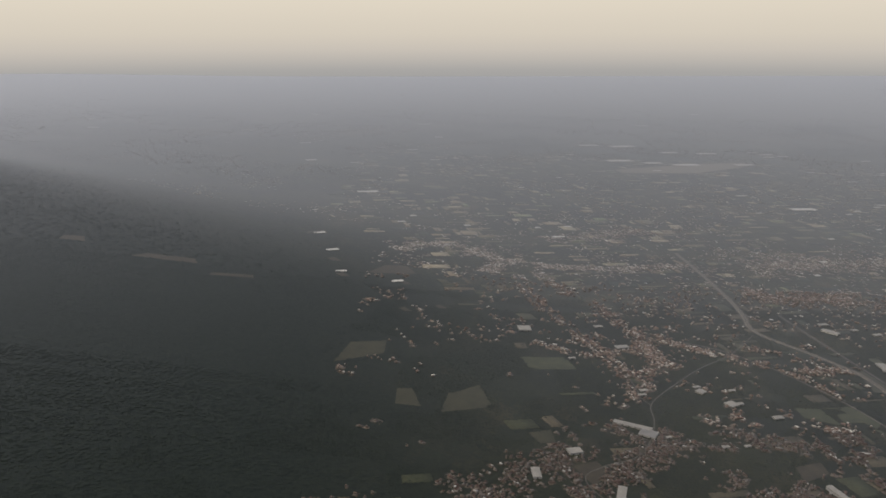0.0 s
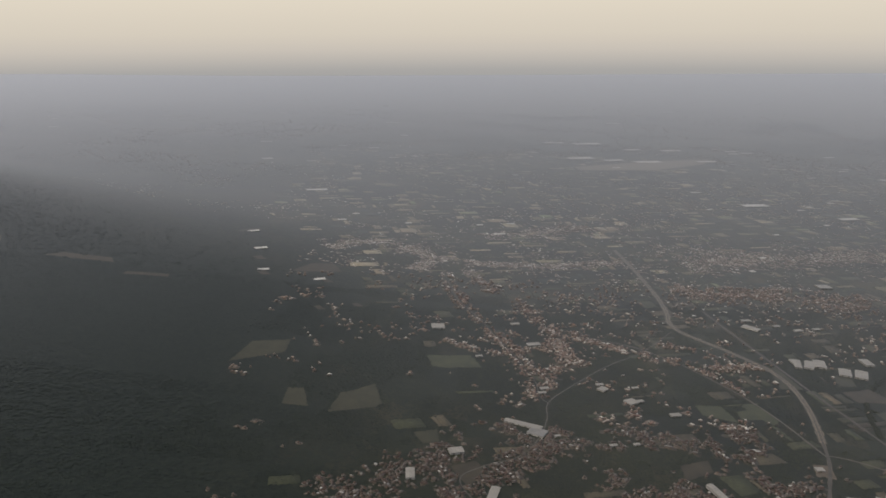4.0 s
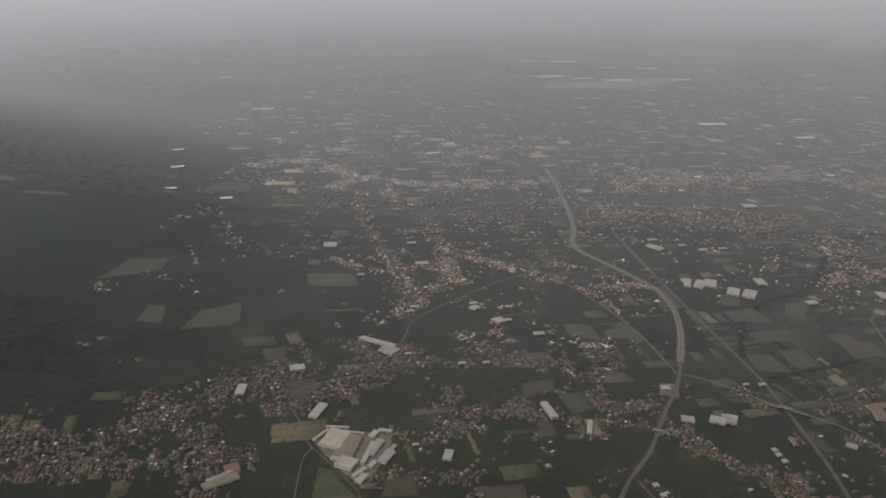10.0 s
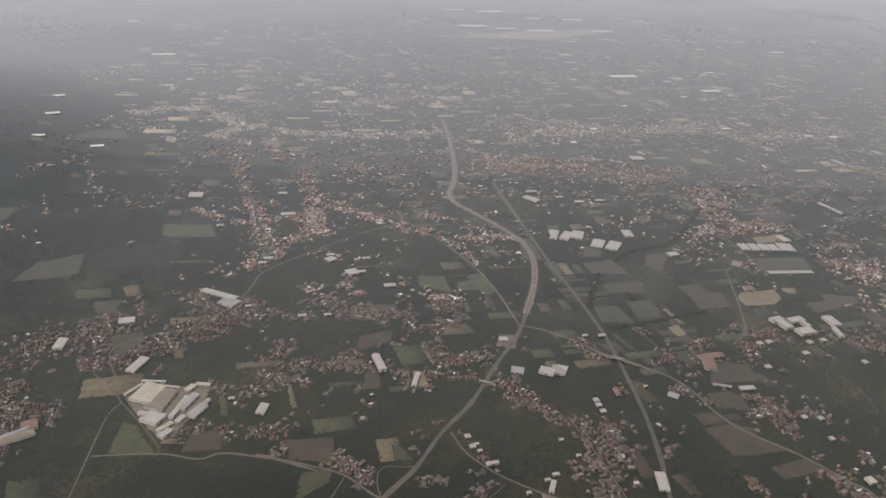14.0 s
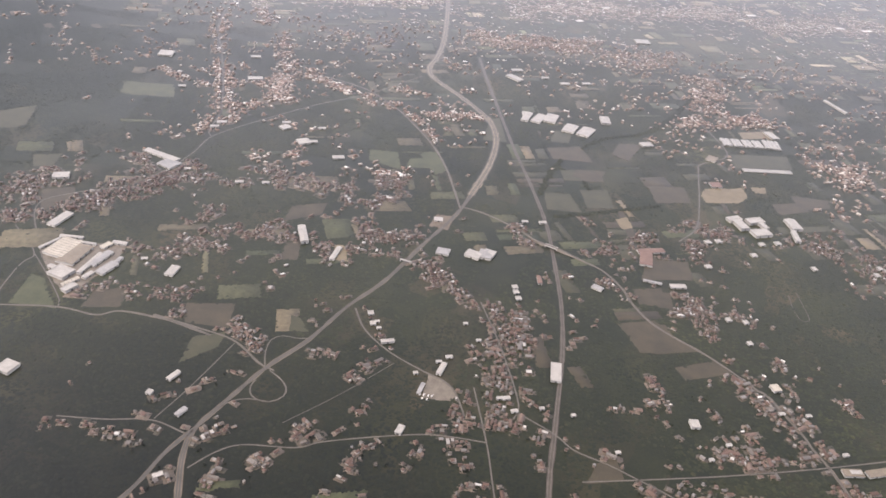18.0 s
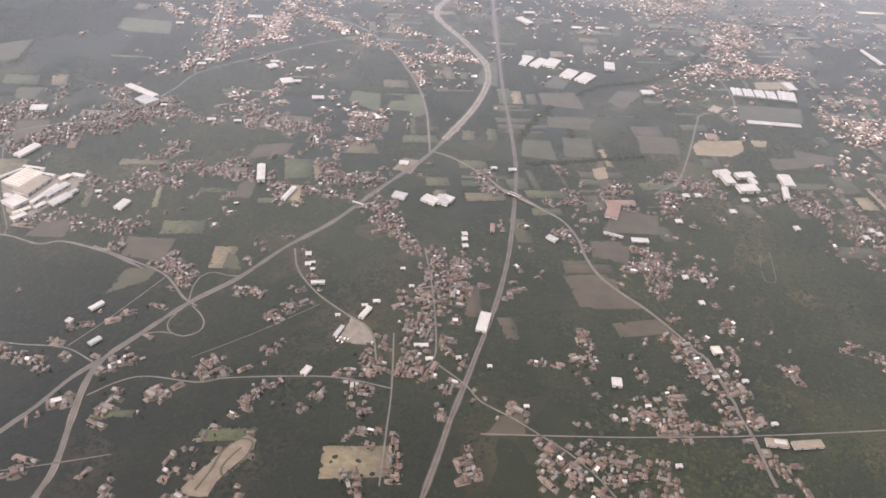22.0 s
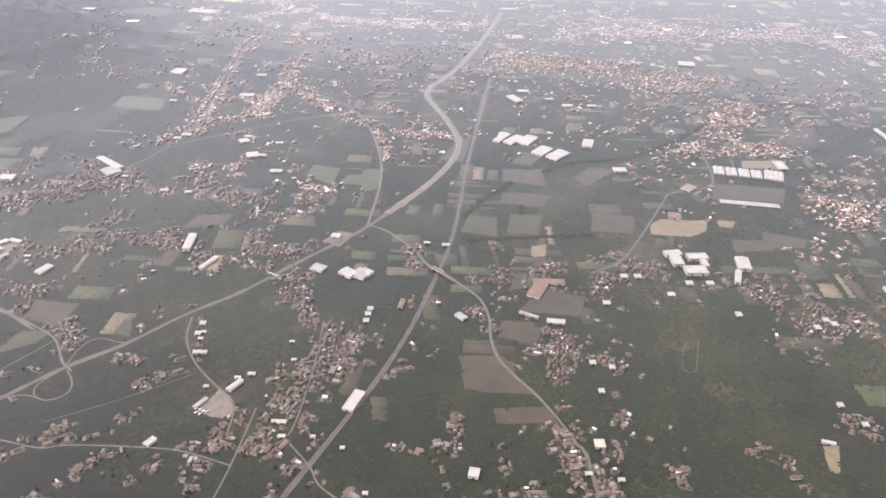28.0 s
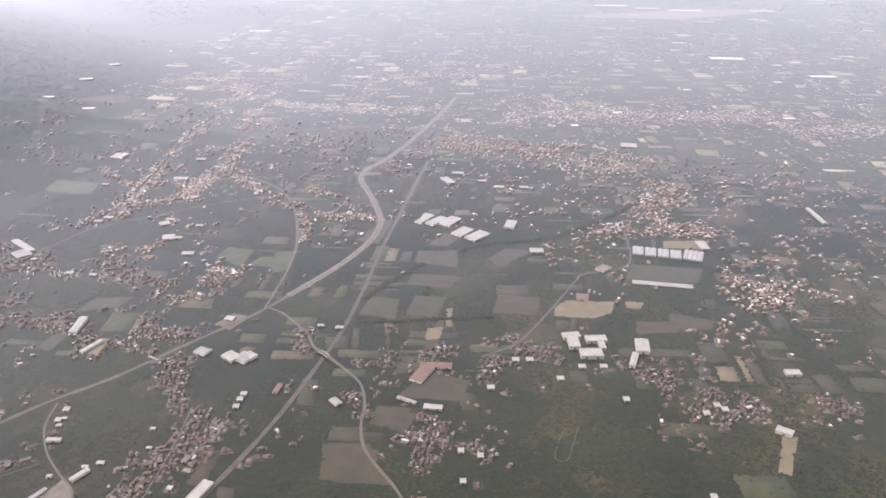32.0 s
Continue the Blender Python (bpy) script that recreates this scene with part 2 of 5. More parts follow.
M_BARK = plain("bark", (0.06, 0.045, 0.03), (0.12, 0.09, 0.06), 3.0)
M_ASPHALT = plain("worn_asphalt", (0.050, 0.046, 0.041), (0.076, 0.070, 0.062), 0.12, 0.8)
M_TRACKBED = plain("dark_reddish_verge", (0.044, 0.037, 0.030), (0.074, 0.061, 0.048), 0.2)
M_LANE = plain("dusty_lane", (0.068, 0.061, 0.052), (0.110, 0.098, 0.083), 0.2)
M_SHOULDER = plain("dusty_shoulder", (0.066, 0.055, 0.041), (0.128, 0.106, 0.080), 0.15)
M_VERGE = plain("pale_earth_verge", (0.090, 0.079, 0.054), (0.28, 0.228, 0.158), 0.3)
M_FIELD = {
    "tan": plain("dry_field", (0.108, 0.088, 0.054), (0.160, 0.130, 0.082), 0.12),
    "olive": plain("olive_field", (0.031, 0.032, 0.017), (0.048, 0.046, 0.024), 0.12),
    "grass": plain("grass_field", (0.034, 0.040, 0.018), (0.058, 0.062, 0.028), 0.12),
    "pave": plain("dusty_factory_yard", (0.095, 0.082, 0.064), (0.155, 0.134, 0.108), 0.3),
    "brown": plain("ploughed_field", (0.034, 0.029, 0.018), (0.054, 0.044, 0.026), 0.12),
    "dirt": plain("bare_earth", (0.082, 0.065, 0.047), (0.135, 0.108, 0.080), 0.2),
}
M_PLOT = varied("small_plots", ((0.0, (0.0365, 0.0438, 0.0256)), (0.25, (0.0500, 0.0549, 0.0292)), (0.45, (0.0633, 0.0633, 0.0354)), (0.62, (0.0682, 0.0609, 0.0390)), (0.8, (0.0804, 0.0695, 0.0450)), (0.95, (0.1157, 0.0974, 0.0633)), (1.0, (0.0731, 0.0877, 0.0390))), rough=0.95, scale=0.35, spread=0.28, spec=0.05)
# far copy of the plots, haze brightness mixed into the colours
M_PLOT_HAZED = varied("far_plots", ((0.0, (0.0234, 0.0325, 0.0260)), (0.4, (0.0455, 0.0546, 0.0338)), (0.6, (0.1105, 0.1105, 0.0650)), (0.8, (0.1950, 0.1625, 0.1105)), (0.93, (0.3380, 0.2925, 0.2145)), (1.0, (0.1300, 0.1625, 0.0780))), rough=0.95, scale=0.1, spread=0.28, spec=0.05)
TILE_STOPS = ((0.0, (0.070, 0.041, 0.031)), (0.3, (0.115, 0.072, 0.056)), (0.55, (0.135, 0.100, 0.082)), (0.75, (0.148, 0.127, 0.111)), (0.90, (0.197, 0.180, 0.164)), (0.955, (0.344, 0.328, 0.312)), (1.0, (0.508, 0.500, 0.484)))
M_TILE = varied("clay_tile_roof", ((0.0, (0.066, 0.040, 0.030)), (0.5, (0.104, 0.066, 0.052)), (1.0, (0.136, 0.100, 0.081))), "random")
M_YARD = varied("village_earth", ((0.0, (0.044, 0.041, 0.029)), (0.5, (0.082, 0.067, 0.052)), (1.0, (0.135, 0.108, 0.086))), rough=0.95, scale=1.2, spread=0.3)
M_SLAB = varied("flat_roof_screed", ((0.0, (0.080, 0.070, 0.060)), (0.7, (0.122, 0.108, 0.094)), (0.92, (0.175, 0.160, 0.145)), (1.0, (0.38, 0.365, 0.34))), "random")
M_TIN = varied("sheet_roof", ((0.0, (0.078, 0.068, 0.062)), (0.5, (0.118, 0.107, 0.098)), (0.85, (0.165, 0.157, 0.148)), (0.92, (0.33, 0.32, 0.30)), (1.0, (0.50, 0.49, 0.47))), "random", 0.6)
M_TILE_FAR = varied("clay_tile_roofs", TILE_STOPS)
# roof colours grow paler with distance: haze brightness put into the base colour
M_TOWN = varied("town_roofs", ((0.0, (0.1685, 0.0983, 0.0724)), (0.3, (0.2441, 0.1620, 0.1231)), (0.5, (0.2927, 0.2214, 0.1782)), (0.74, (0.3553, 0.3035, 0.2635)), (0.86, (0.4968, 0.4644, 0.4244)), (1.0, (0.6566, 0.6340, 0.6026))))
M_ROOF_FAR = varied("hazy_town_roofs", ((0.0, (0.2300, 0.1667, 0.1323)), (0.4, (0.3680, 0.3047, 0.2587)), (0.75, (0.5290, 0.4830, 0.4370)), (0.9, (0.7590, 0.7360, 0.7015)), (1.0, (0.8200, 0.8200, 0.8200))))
WALL_STOPS = ((0.0, (0.136, 0.120, 0.104)), (0.4, (0.208, 0.184, 0.160)), (0.7, (0.152, 0.104, 0.080)), (1.0, (0.320, 0.304, 0.280)))
M_WALL = varied("rendered_wall", WALL_STOPS, "random")
M_WALL_FAR = varied("rendered_walls", WALL_STOPS)
M_ROOF = {
    "white": plain("white_sheet_roof", (0.24, 0.230, 0.212), (0.325, 0.313, 0.290), 0.25, 0.6),
    "grey": plain("grey_sheet_roof", (0.175, 0.172, 0.17), (0.26, 0.256, 0.25), 0.25, 0.6),
    "cream": plain("cream_sheet_roof", (0.29, 0.265, 0.22), (0.38, 0.35, 0.295), 0.2, 0.7),
    "tan": plain("tan_sheet_roof", (0.135, 0.112, 0.083), (0.185, 0.156, 0.118), 0.2, 0.7),
    "red": plain("red_tile_roof", (0.115, 0.070, 0.055), (0.165, 0.106, 0.084), 0.4, 0.85),
    "tunnel": plain("greenhouse_film", (0.215, 0.21, 0.197), (0.30, 0.292, 0.275), 0.3, 0.45),
}
M_SEAM = plain("grey_metal_seam", (0.11, 0.105, 0.095), (0.16, 0.15, 0.135), 0.5, 0.5)
M_WALLP = plain("pale_factory_wall", (0.294, 0.287, 0.273), (0.406, 0.399, 0.378), 0.3)
M_DARK = plain("dark_opening", (0.03, 0.03, 0.032), (0.06, 0.06, 0.06), 0.5)
M_CONC = plain("concrete", (0.238, 0.231, 0.217), (0.322, 0.315, 0.301), 0.4)
# far copy of the white sheet roof, paled in colour for haze; vans share it
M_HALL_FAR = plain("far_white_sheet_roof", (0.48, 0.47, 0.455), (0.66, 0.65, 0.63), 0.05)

# ---- plan: roads, fields, halls and house strips, in metres ----
VANS = [(299.5, 283.3), (301.1, 283.3), (302.8, 283.0), (304.3, 283.0), (300.5, 281.2), (302.4, 280.9)]
FOOTBRIDGE = (286.1, 378.2, -18.0)
TRACK = [(273.7, 204.1), (275.6, 212.4), (276.7, 221.0), (280.3, 226.7), (284.9, 226.5), (285.1, 221.1), (282.8, 214.4), (280.4, 211.2), (278.7, 214.3), (280.4, 220.1), (282.2, 223.4)]
FAR_HALLS = [
    (-661, 2268, 0.55, 10.4), (-458, 1962, 0.47, 14.3), (-41, 2246, 0.48, 16.4), (-120, 1736, 0.39, 8.4), (-52, 1717, 0.38, 9.7), (-152, 1506, 0.35, 7.2),
    (-101, 1223, 0.34, 14.2), (-131, 912, 0.55, 8.2), (-106, 832, 0.49, 8.5), (-562, 1848, 0.45, 5.9), (-444, 1726, 0.42, 6.8), (-287, 1764, 0.41, 10.7),
    (353, 1900, 0.39, 21.8), (431, 1901, 0.38, 29.5), (519, 1820, 0.36, 18.5), (607, 1826, 0.36, 21.8), (377, 1666, 0.34, 25.3), (442, 1651, 0.34, 19),
    (509, 1643, 0.33, 25.5), (640, 1673, 0.33, 19.9), (749, 1843, 0.35, 15), (746, 1601, 0.31, 9), (567, 1220, 0.25, 18.9), (718, 1281, 0.25, 8.2),
    (927, 1512, 0.28, 12.5), (904, 1624, 0.3, 9.4), (38, 1615, 0.36, 6.9), (-3, 1584, 0.35, 7.8), (591, 2379, 0.45, 19.5), (866, 2774, 0.49, 24.3),
    (426, 1552, 0.32, 7.1), (284, 1732, 0.36, 7.8), (483, 1177, 0.32, 4.3), (650, 1220, 0.32, 5.8), (619, 1095, 0.31, 3.9), (505, 1315, 0.32, 8),
    (673, 1143, 0.31, 13.4), (886.9, 1601, 0.3, 10), (781.9, 1505.7, 0.3, 9.2), (625.6, 1194.6, 0.3, 5.4), (703.2, 1261.2, 0.3, 6.7), (520.4, 1025, 0.3, 3.8),
    (288.3, 1725.7, 0.3, 6.2), (142.4, 1311.4, 0.3, 3.8), (219.2, 1425.6, 0.3, 4.1), (45.4, 1017.4, 0.3, 3.7), (-39.4, 1021.6, 0.3, 4.5), (-25.8, 1062.2, 0.3, 3.9),
    (777, 1824.2, 0.3, 13.7), (740.7, 1804.9, 0.3, 13.5), (706.6, 915, 0.3, 4.4), (736.6, 915, 0.3, 5.2), (616.8, 932.3, 0.3, 5), (455, 905.1, 0.3, 4),
    (421.1, 844.9, 0.3, 3.1), (136.7, 1021.4, 0.3, 3.6), (177.1, 1035.1, 0.3, 4.4), (157.8, 975, 0.3, 6.9), (-29.5, 739.8, 0.3, 5.6), (-85.2, 752.1, 0.3, 5.8),
]
ROADS = {
    "highway_west": (1.6, [(227.5, 170.6), (227.2, 181.1), (227.4, 188.2), (227.2, 195.0), (227.4, 201.2), (225.6, 210.6), (221.7, 225.1), (218.3, 240.9), (218.5, 253.1), (224.2, 266.1), (236.6, 291.1), (249.8, 310.6), (262.4, 336.6), (277.7, 361.2), (293.3, 396.4), (309.1, 430.1), (318.3, 458.8), (329.2, 500.3), (333.7, 536.3), (331.0, 564.2), (323.9, 582.6), (307.8, 611.0), (293.1, 633.0), (284.4, 649.6), (282.2, 669.6), (286.4, 689.8), (290.0, 725.2), (291.1, 773.7), (290.2, 848.4), (287.2, 916.5)]),
    "highway_branch": (1.3, [(191.2, 187.5), (196.7, 201.5), (202.2, 214.2), (207.8, 227.6), (211.8, 240.7), (218.2, 253.7)]),
    "highway_east": (1.55, [(344.1, 209.5), (347.1, 231.6), (349.3, 250.1), (352.1, 267.8), (355.0, 287.3), (358.3, 308.9), (360.8, 332.7), (362.0, 359.0), (361.6, 388.7), (360.6, 421.8), (358.6, 442.9), (355.4, 465.4), (351.6, 489.9), (345.0, 528.5), (336.9, 587.6), (328.0, 652.8), (322.2, 702.0)]),
    "cut_lane": (0.29, [(287.6, 301.2), (268.6, 279.7), (249.3, 260.8)]),
    "corner_lane": (0.36, [(202.6, 195.2), (204.6, 196.9), (222.1, 203.8), (242.0, 212.4)]),
    "cross_road": (0.72, [(277.5, 645.5), (242.0, 598.4), (208.8, 567.6), (172.4, 524.7), (155.0, 499.2), (151.2, 476.1), (143.3, 451.0), (128.6, 427.1), (107.1, 414.4), (94.4, 396.1), (117.7, 352.1)]),
    "town_road": (0.72, [(155.0, 499.2), (150.8, 509.3), (149.5, 541.8), (136.3, 594.2), (118.4, 656.0), (99.6, 714.0), (90.6, 784.4), (79.0, 893.1)]),
    "overpass_road": (0.85, [(312.9, 441.2), (325.9, 436.1), (344.5, 421.4), (353.9, 409.8), (366.0, 402.5), (376.1, 396.1), (386.2, 388.0), (393.7, 373.7), (396.9, 361.3), (402.6, 348.5), (410.5, 339.2), (422.8, 328.2), (433.5, 316.2), (441.7, 305.1), (445.2, 301.6), (452.9, 278.7), (453.3, 274.8), (456.9, 263.5), (459.7, 249.1), (461.4, 242.0)]),
    "village_road": (0.9, [(311.9, 439.6), (308.2, 459.2), (302.3, 487.7), (292.7, 518.6), (277.3, 551.7), (261.7, 578.5), (238.7, 605.9), (210.1, 621.6), (189.0, 627.6)]),
    "farm_road": (0.85, [(433.1, 425.8), (446.8, 444.1), (456.2, 478.0), (465.1, 519.7), (469.6, 531.2), (492.4, 552.2), (485.9, 604.4)]),
    "clover_road": (0.65, [(113.1, 314.5), (140.5, 317.0), (158.0, 314.1), (167.6, 318.4), (191.2, 314.5), (209.0, 307.8), (181.5, 318.0), (202.0, 312.1), (219.4, 305.8), (232.7, 293.4), (240.0, 289.4)]),
    "factory_road": (0.58, [(114.3, 278.4), (110.5, 340.7), (112.4, 355.2), (93.0, 377.2)]),
    "factory_lane": (0.5, [(112.4, 355.2), (124.0, 341.5), (139.1, 321.6), (139.7, 315.8)]),
    "loop_north": (0.5, [(235.7, 291.6), (233.9, 300.7), (234.6, 308.7), (238.8, 312.1), (244.1, 311.3), (249.4, 311.8)]),
    "loop_south": (0.58, [(238.1, 289.3), (243.3, 285.0), (246.7, 280.2), (246.6, 275.0), (242.0, 271.3), (236.6, 272.2), (233.6, 275.5), (233.0, 279.6), (234.1, 283.0)]),
    "ramp_south": (0.5, [(242.0, 271.3), (233.8, 271.9), (228.3, 270.0), (224.2, 266.1)]),
    "plaza_street": (0.8, [(266.6, 336.6), (272.7, 321.8), (284.5, 308.4), (298.7, 298.4), (309.1, 292.4), (313.7, 285.8), (317.4, 273.4)]),
    "market_street": (0.65, [(323.7, 350.7), (330.4, 326.4), (335.4, 304.4), (338.9, 282.7), (336.5, 274.2)]),
    "south_lane": (0.6, [(320.9, 290.7), (326.0, 260.0), (328.0, 240.9), (330.4, 216.9)]),
    "ridge_lane": (0.58, [(221.6, 235.1), (229.2, 243.6), (237.8, 248.2), (256.5, 249.1), (265.7, 253.2), (287.5, 258.8), (306.1, 261.9), (325.9, 260.5)]),
    "long_lane": (0.65, [(337.1, 279.1), (352.2, 268.1), (359.1, 260.7), (371.7, 254.7), (381.9, 248.6), (391.7, 242.7), (401.0, 234.6), (407.9, 226.1)]),
    "boundary_road": (0.58, [(360.5, 245.4), (388.7, 250.1), (416.8, 255.2), (454.3, 263.4), (492.4, 273.1), (525.0, 281.9)]),
    "west_lane": (0.58, [(167.9, 253.8), (185.3, 254.3), (201.9, 256.1), (215.6, 251.2)]),
    "stub_road": (0.43, [(202.6, 256.9), (210.5, 276.1), (220.1, 304.0)]),
    "plot_loop": (0.25, [(479.4, 381.9), (478.0, 371.1), (478.6, 361.4), (483.1, 361.6), (484.0, 372.9), (484.4, 384.7)]),
}
FIELDS = [
    ('tan', [(458.8, 485.5), (463.8, 495.3), (488.7, 500.3), (488, 487.9), (481.2, 479.3), (459.8, 475.9)]),
    ('olive', [(494.1, 552.7), (535, 557.5), (532.7, 537.2), (492.1, 530.5)]),
    ('tan', [(510.5, 593.1), (538.8, 602.2), (537.6, 588.1), (511.8, 581.6)]),
    ('tan', [(494.2, 503.4), (503.9, 505), (503, 496.6), (495.2, 495.5)]),
    ('brown', [(518.3, 497.3), (541.1, 494.7), (538.6, 484.5), (517.6, 478)]),
    ('brown', [(225.3, 370.3), (233.5, 371.3), (232.2, 386.7), (224.4, 386.4)]),
    ('tan', [(251.3, 374.1), (258, 374.1), (254.1, 389.4), (249.2, 388.2)]),
    ('brown', [(219.4, 406.8), (237.6, 417.7), (238.7, 430.9), (220.3, 424)]),
    ('brown', [(381, 490.4), (399.6, 493.2), (398.3, 506.6), (383.4, 504)]),
    ('brown', [(409.5, 428.1), (406.2, 455.2), (403.1, 454.4), (404.8, 424)]),
    ('olive', [(324.4, 535.7), (340.9, 536), (336.4, 577.2), (329.7, 573.1)]),
    ('grass', [(254.5, 489.9), (275.3, 480.1), (270.9, 504.5), (253.2, 504.4)]),
    ('grass', [(277.9, 484.7), (299.8, 487), (296, 501.8), (279.2, 497)]),
    ('grass', [(82.8, 549.4), (114.2, 554.1), (109.4, 571), (79, 566.7)]),
    ('grass', [(77.9, 551.6), (106.9, 552.4), (106.8, 573.6), (74.8, 572.5)]),
    ('olive', [(370, 544.5), (382.8, 543.8), (387.4, 563.4), (373.4, 564)]),
    ('brown', [(391, 331.5), (413, 332.5), (410.2, 346.8), (394, 343.9)]),
    ('brown', [(404.9, 361.6), (416.5, 358.8), (417.6, 374.2), (404, 372.3)]),
    ('tan', [(565.8, 402.8), (571.9, 403.5), (567, 377.3), (562.1, 377.6)]),
    ('tan', [(528.4, 330.1), (534.5, 331.9), (532.9, 317.4), (529.6, 316.5)]),
    ('brown', [(362, 244.8), (375.9, 248), (374.7, 259.5), (366.6, 255.1)]),
    ('brown', [(89.4, 413.1), (104, 420.3), (107.8, 411.5), (98.8, 390.9)]),
    ('olive', [(-15.5, 474.7), (1.4, 473.8), (-5.3, 499.6), (-15.5, 497.6)]),
    ('olive', [(13.7, 468.2), (44.2, 480.5), (38.6, 507.4), (19.3, 497.2)]),
    ('olive', [(-62, 530.8), (-28, 556), (-27.7, 581.3), (-54.6, 571.2)]),
    ('grass', [(284.4, 505.7), (295.7, 477.6), (303.9, 486), (294.2, 510.7)]),
    ('olive', [(201.4, 288.4), (214.1, 300.7), (215, 310.9), (202.1, 306)]),
    ('olive', [(240.7, 315.4), (249.1, 316.5), (243.7, 325.7), (239.5, 326.9)]),
    ('grass', [(119.3, 316.7), (139.7, 315.8), (125.7, 336.5), (118.6, 339)]),
    ('brown', [(149.7, 318.3), (165.8, 321), (163.5, 335.2), (150.5, 332.4)]),
    ('dirt', [(268.7, 202.9), (273.2, 201.6), (278.3, 202.5), (279.6, 209.9), (286.3, 224.1), (285.7, 227.7), (282.3, 229.1), (278.6, 225.1), (273.9, 215.7)]),
    ('dirt', [(295.4, 416.5), (305.7, 414.2), (309.4, 429), (299.3, 430.4)]),
    ('brown', [(191.2, 328.4), (213.2, 331.6), (215.3, 313.7), (196, 314.7)]),
    ('olive', [(361.5, 448.5), (381.5, 448.3), (376.9, 470.2), (361.2, 468.7)]),
    ('brown', [(370.4, 517.5), (396.1, 517.5), (390.6, 541.1), (367.1, 533.6)]),
    ('olive', [(374.9, 487.5), (398.7, 491.3), (396.3, 505.7), (373.5, 502.4)]),
    ('pave', [(299.8, 281.5), (311.4, 281.1), (314.4, 285.1), (309.5, 292.4), (302.4, 295.8)]),
    ('brown', [(-273.6, 720.5), (-212.7, 721.1), (-219.1, 734), (-263.7, 733.3)]),
    ('brown', [(-194.2, 692.1), (-156.3, 697.5), (-158.1, 705.7), (-193.7, 699.5)]),
    ('brown', [(-350.7, 745.9), (-327.2, 746.8), (-334.3, 763.5), (-352.6, 758.5)]),
    ('brown', [(-143.4, 900.5), (-120.9, 924), (-125.6, 933.4), (-142.6, 915.3)]),
    ('brown', [(-59.2, 757.4), (-11.3, 772.1), (-22.8, 798.8), (-44.1, 793.7)]),
    ('brown', [(-82.3, 735.4), (-73.5, 738.7), (-82.1, 749.5), (-88.5, 743.1)]),
    ('brown', [(-29.4, 768), (-12.8, 775.2), (-20.9, 787.2), (-35.3, 776.3)]),
    ('brown', [(-97.1, 787), (-87.8, 790.6), (-97.1, 802.8), (-103.8, 795.6)]),
    ('brown', [(-22, 731.8), (-14.8, 733.7), (-22.6, 744.5), (-27.6, 739.4)]),
    ('brown', [(-17.9, 653.7), (-11.3, 655.5), (-18.4, 664.3), (-23, 660)]),
    ('brown', [(12.4, 669.5), (19.2, 671.1), (12.3, 680.4), (7.5, 676.1)]),
    ('tan', [(340.8, 1542.7), (514.1, 1650.8), (653.1, 1707.7), (626.7, 1641.7), (496.3, 1536.7), (348.8, 1506.3)]),
    ('pave', [(113.9, 357.1), (118.5, 369.2), (135.7, 368.3), (150.9, 368.6), (151.2, 357.7), (143.7, 329.8), (139.9, 325.9), (131.3, 334.1)]),
    ('grass', [(72.9, 570.2), (107, 575.9), (108.3, 561), (79.8, 558.6)]),
    ('olive', [(23.3, 499.2), (40.1, 514.7), (47.4, 484.4), (31.7, 477.8)]),
    ('olive', [(67.6, 449.9), (81.7, 455.2), (83.3, 440.2), (73.5, 437.1)]),
    ('olive', [(374.5, 559.8), (385.8, 560.8), (381.6, 545.3), (371.3, 544.5)]),
    ('brown', [(418.2, 553.5), (434.5, 552.8), (420.1, 524.8), (410.6, 533.3)]),
    ('brown', [(383.7, 504.2), (403, 505.7), (397.8, 493.5), (380.5, 493.9)]),
    ('brown', [(387.1, 343.9), (405.1, 349.4), (411.7, 341.8), (390.8, 335.4)]),
    ('brown', [(392.1, 331.3), (413.1, 335.9), (421.6, 328.5), (404.5, 324.3), (394.3, 323.7)]),
    ('brown', [(407.9, 315.8), (427.3, 322.7), (433.1, 315.4), (411.2, 307.2)]),
    ('brown', [(399, 374.2), (413.7, 377.4), (415.5, 362.8), (400.1, 361.5)]),
    ('tan', [(400.4, 444), (407.9, 448.2), (409, 436), (402.7, 432.8)]),
    ('brown', [(384.9, 499.3), (399.5, 500.9), (399.8, 490.6), (385.5, 488.9)]),
    ('olive', [(383.3, 476.7), (400.2, 480), (401.7, 456.9), (385.4, 454.3)]),
    ('brown', [(427, 490.7), (450.1, 494.6), (450.5, 473.8), (428.4, 469.4)]),
    ('brown', [(411.9, 405.7), (433.5, 404.9), (432.3, 387.3), (405.1, 383.5)]),
    ('olive', [(494.5, 453.2), (528.6, 461.1), (528.2, 455.4), (497.2, 445.7)]),
    ('brown', [(501.5, 482.4), (524.6, 488.5), (522.6, 476.7), (502.8, 469.2)]),
    ('tan', [(480.6, 498.8), (489.6, 501.7), (488.4, 487.8), (481, 487.5)]),
]
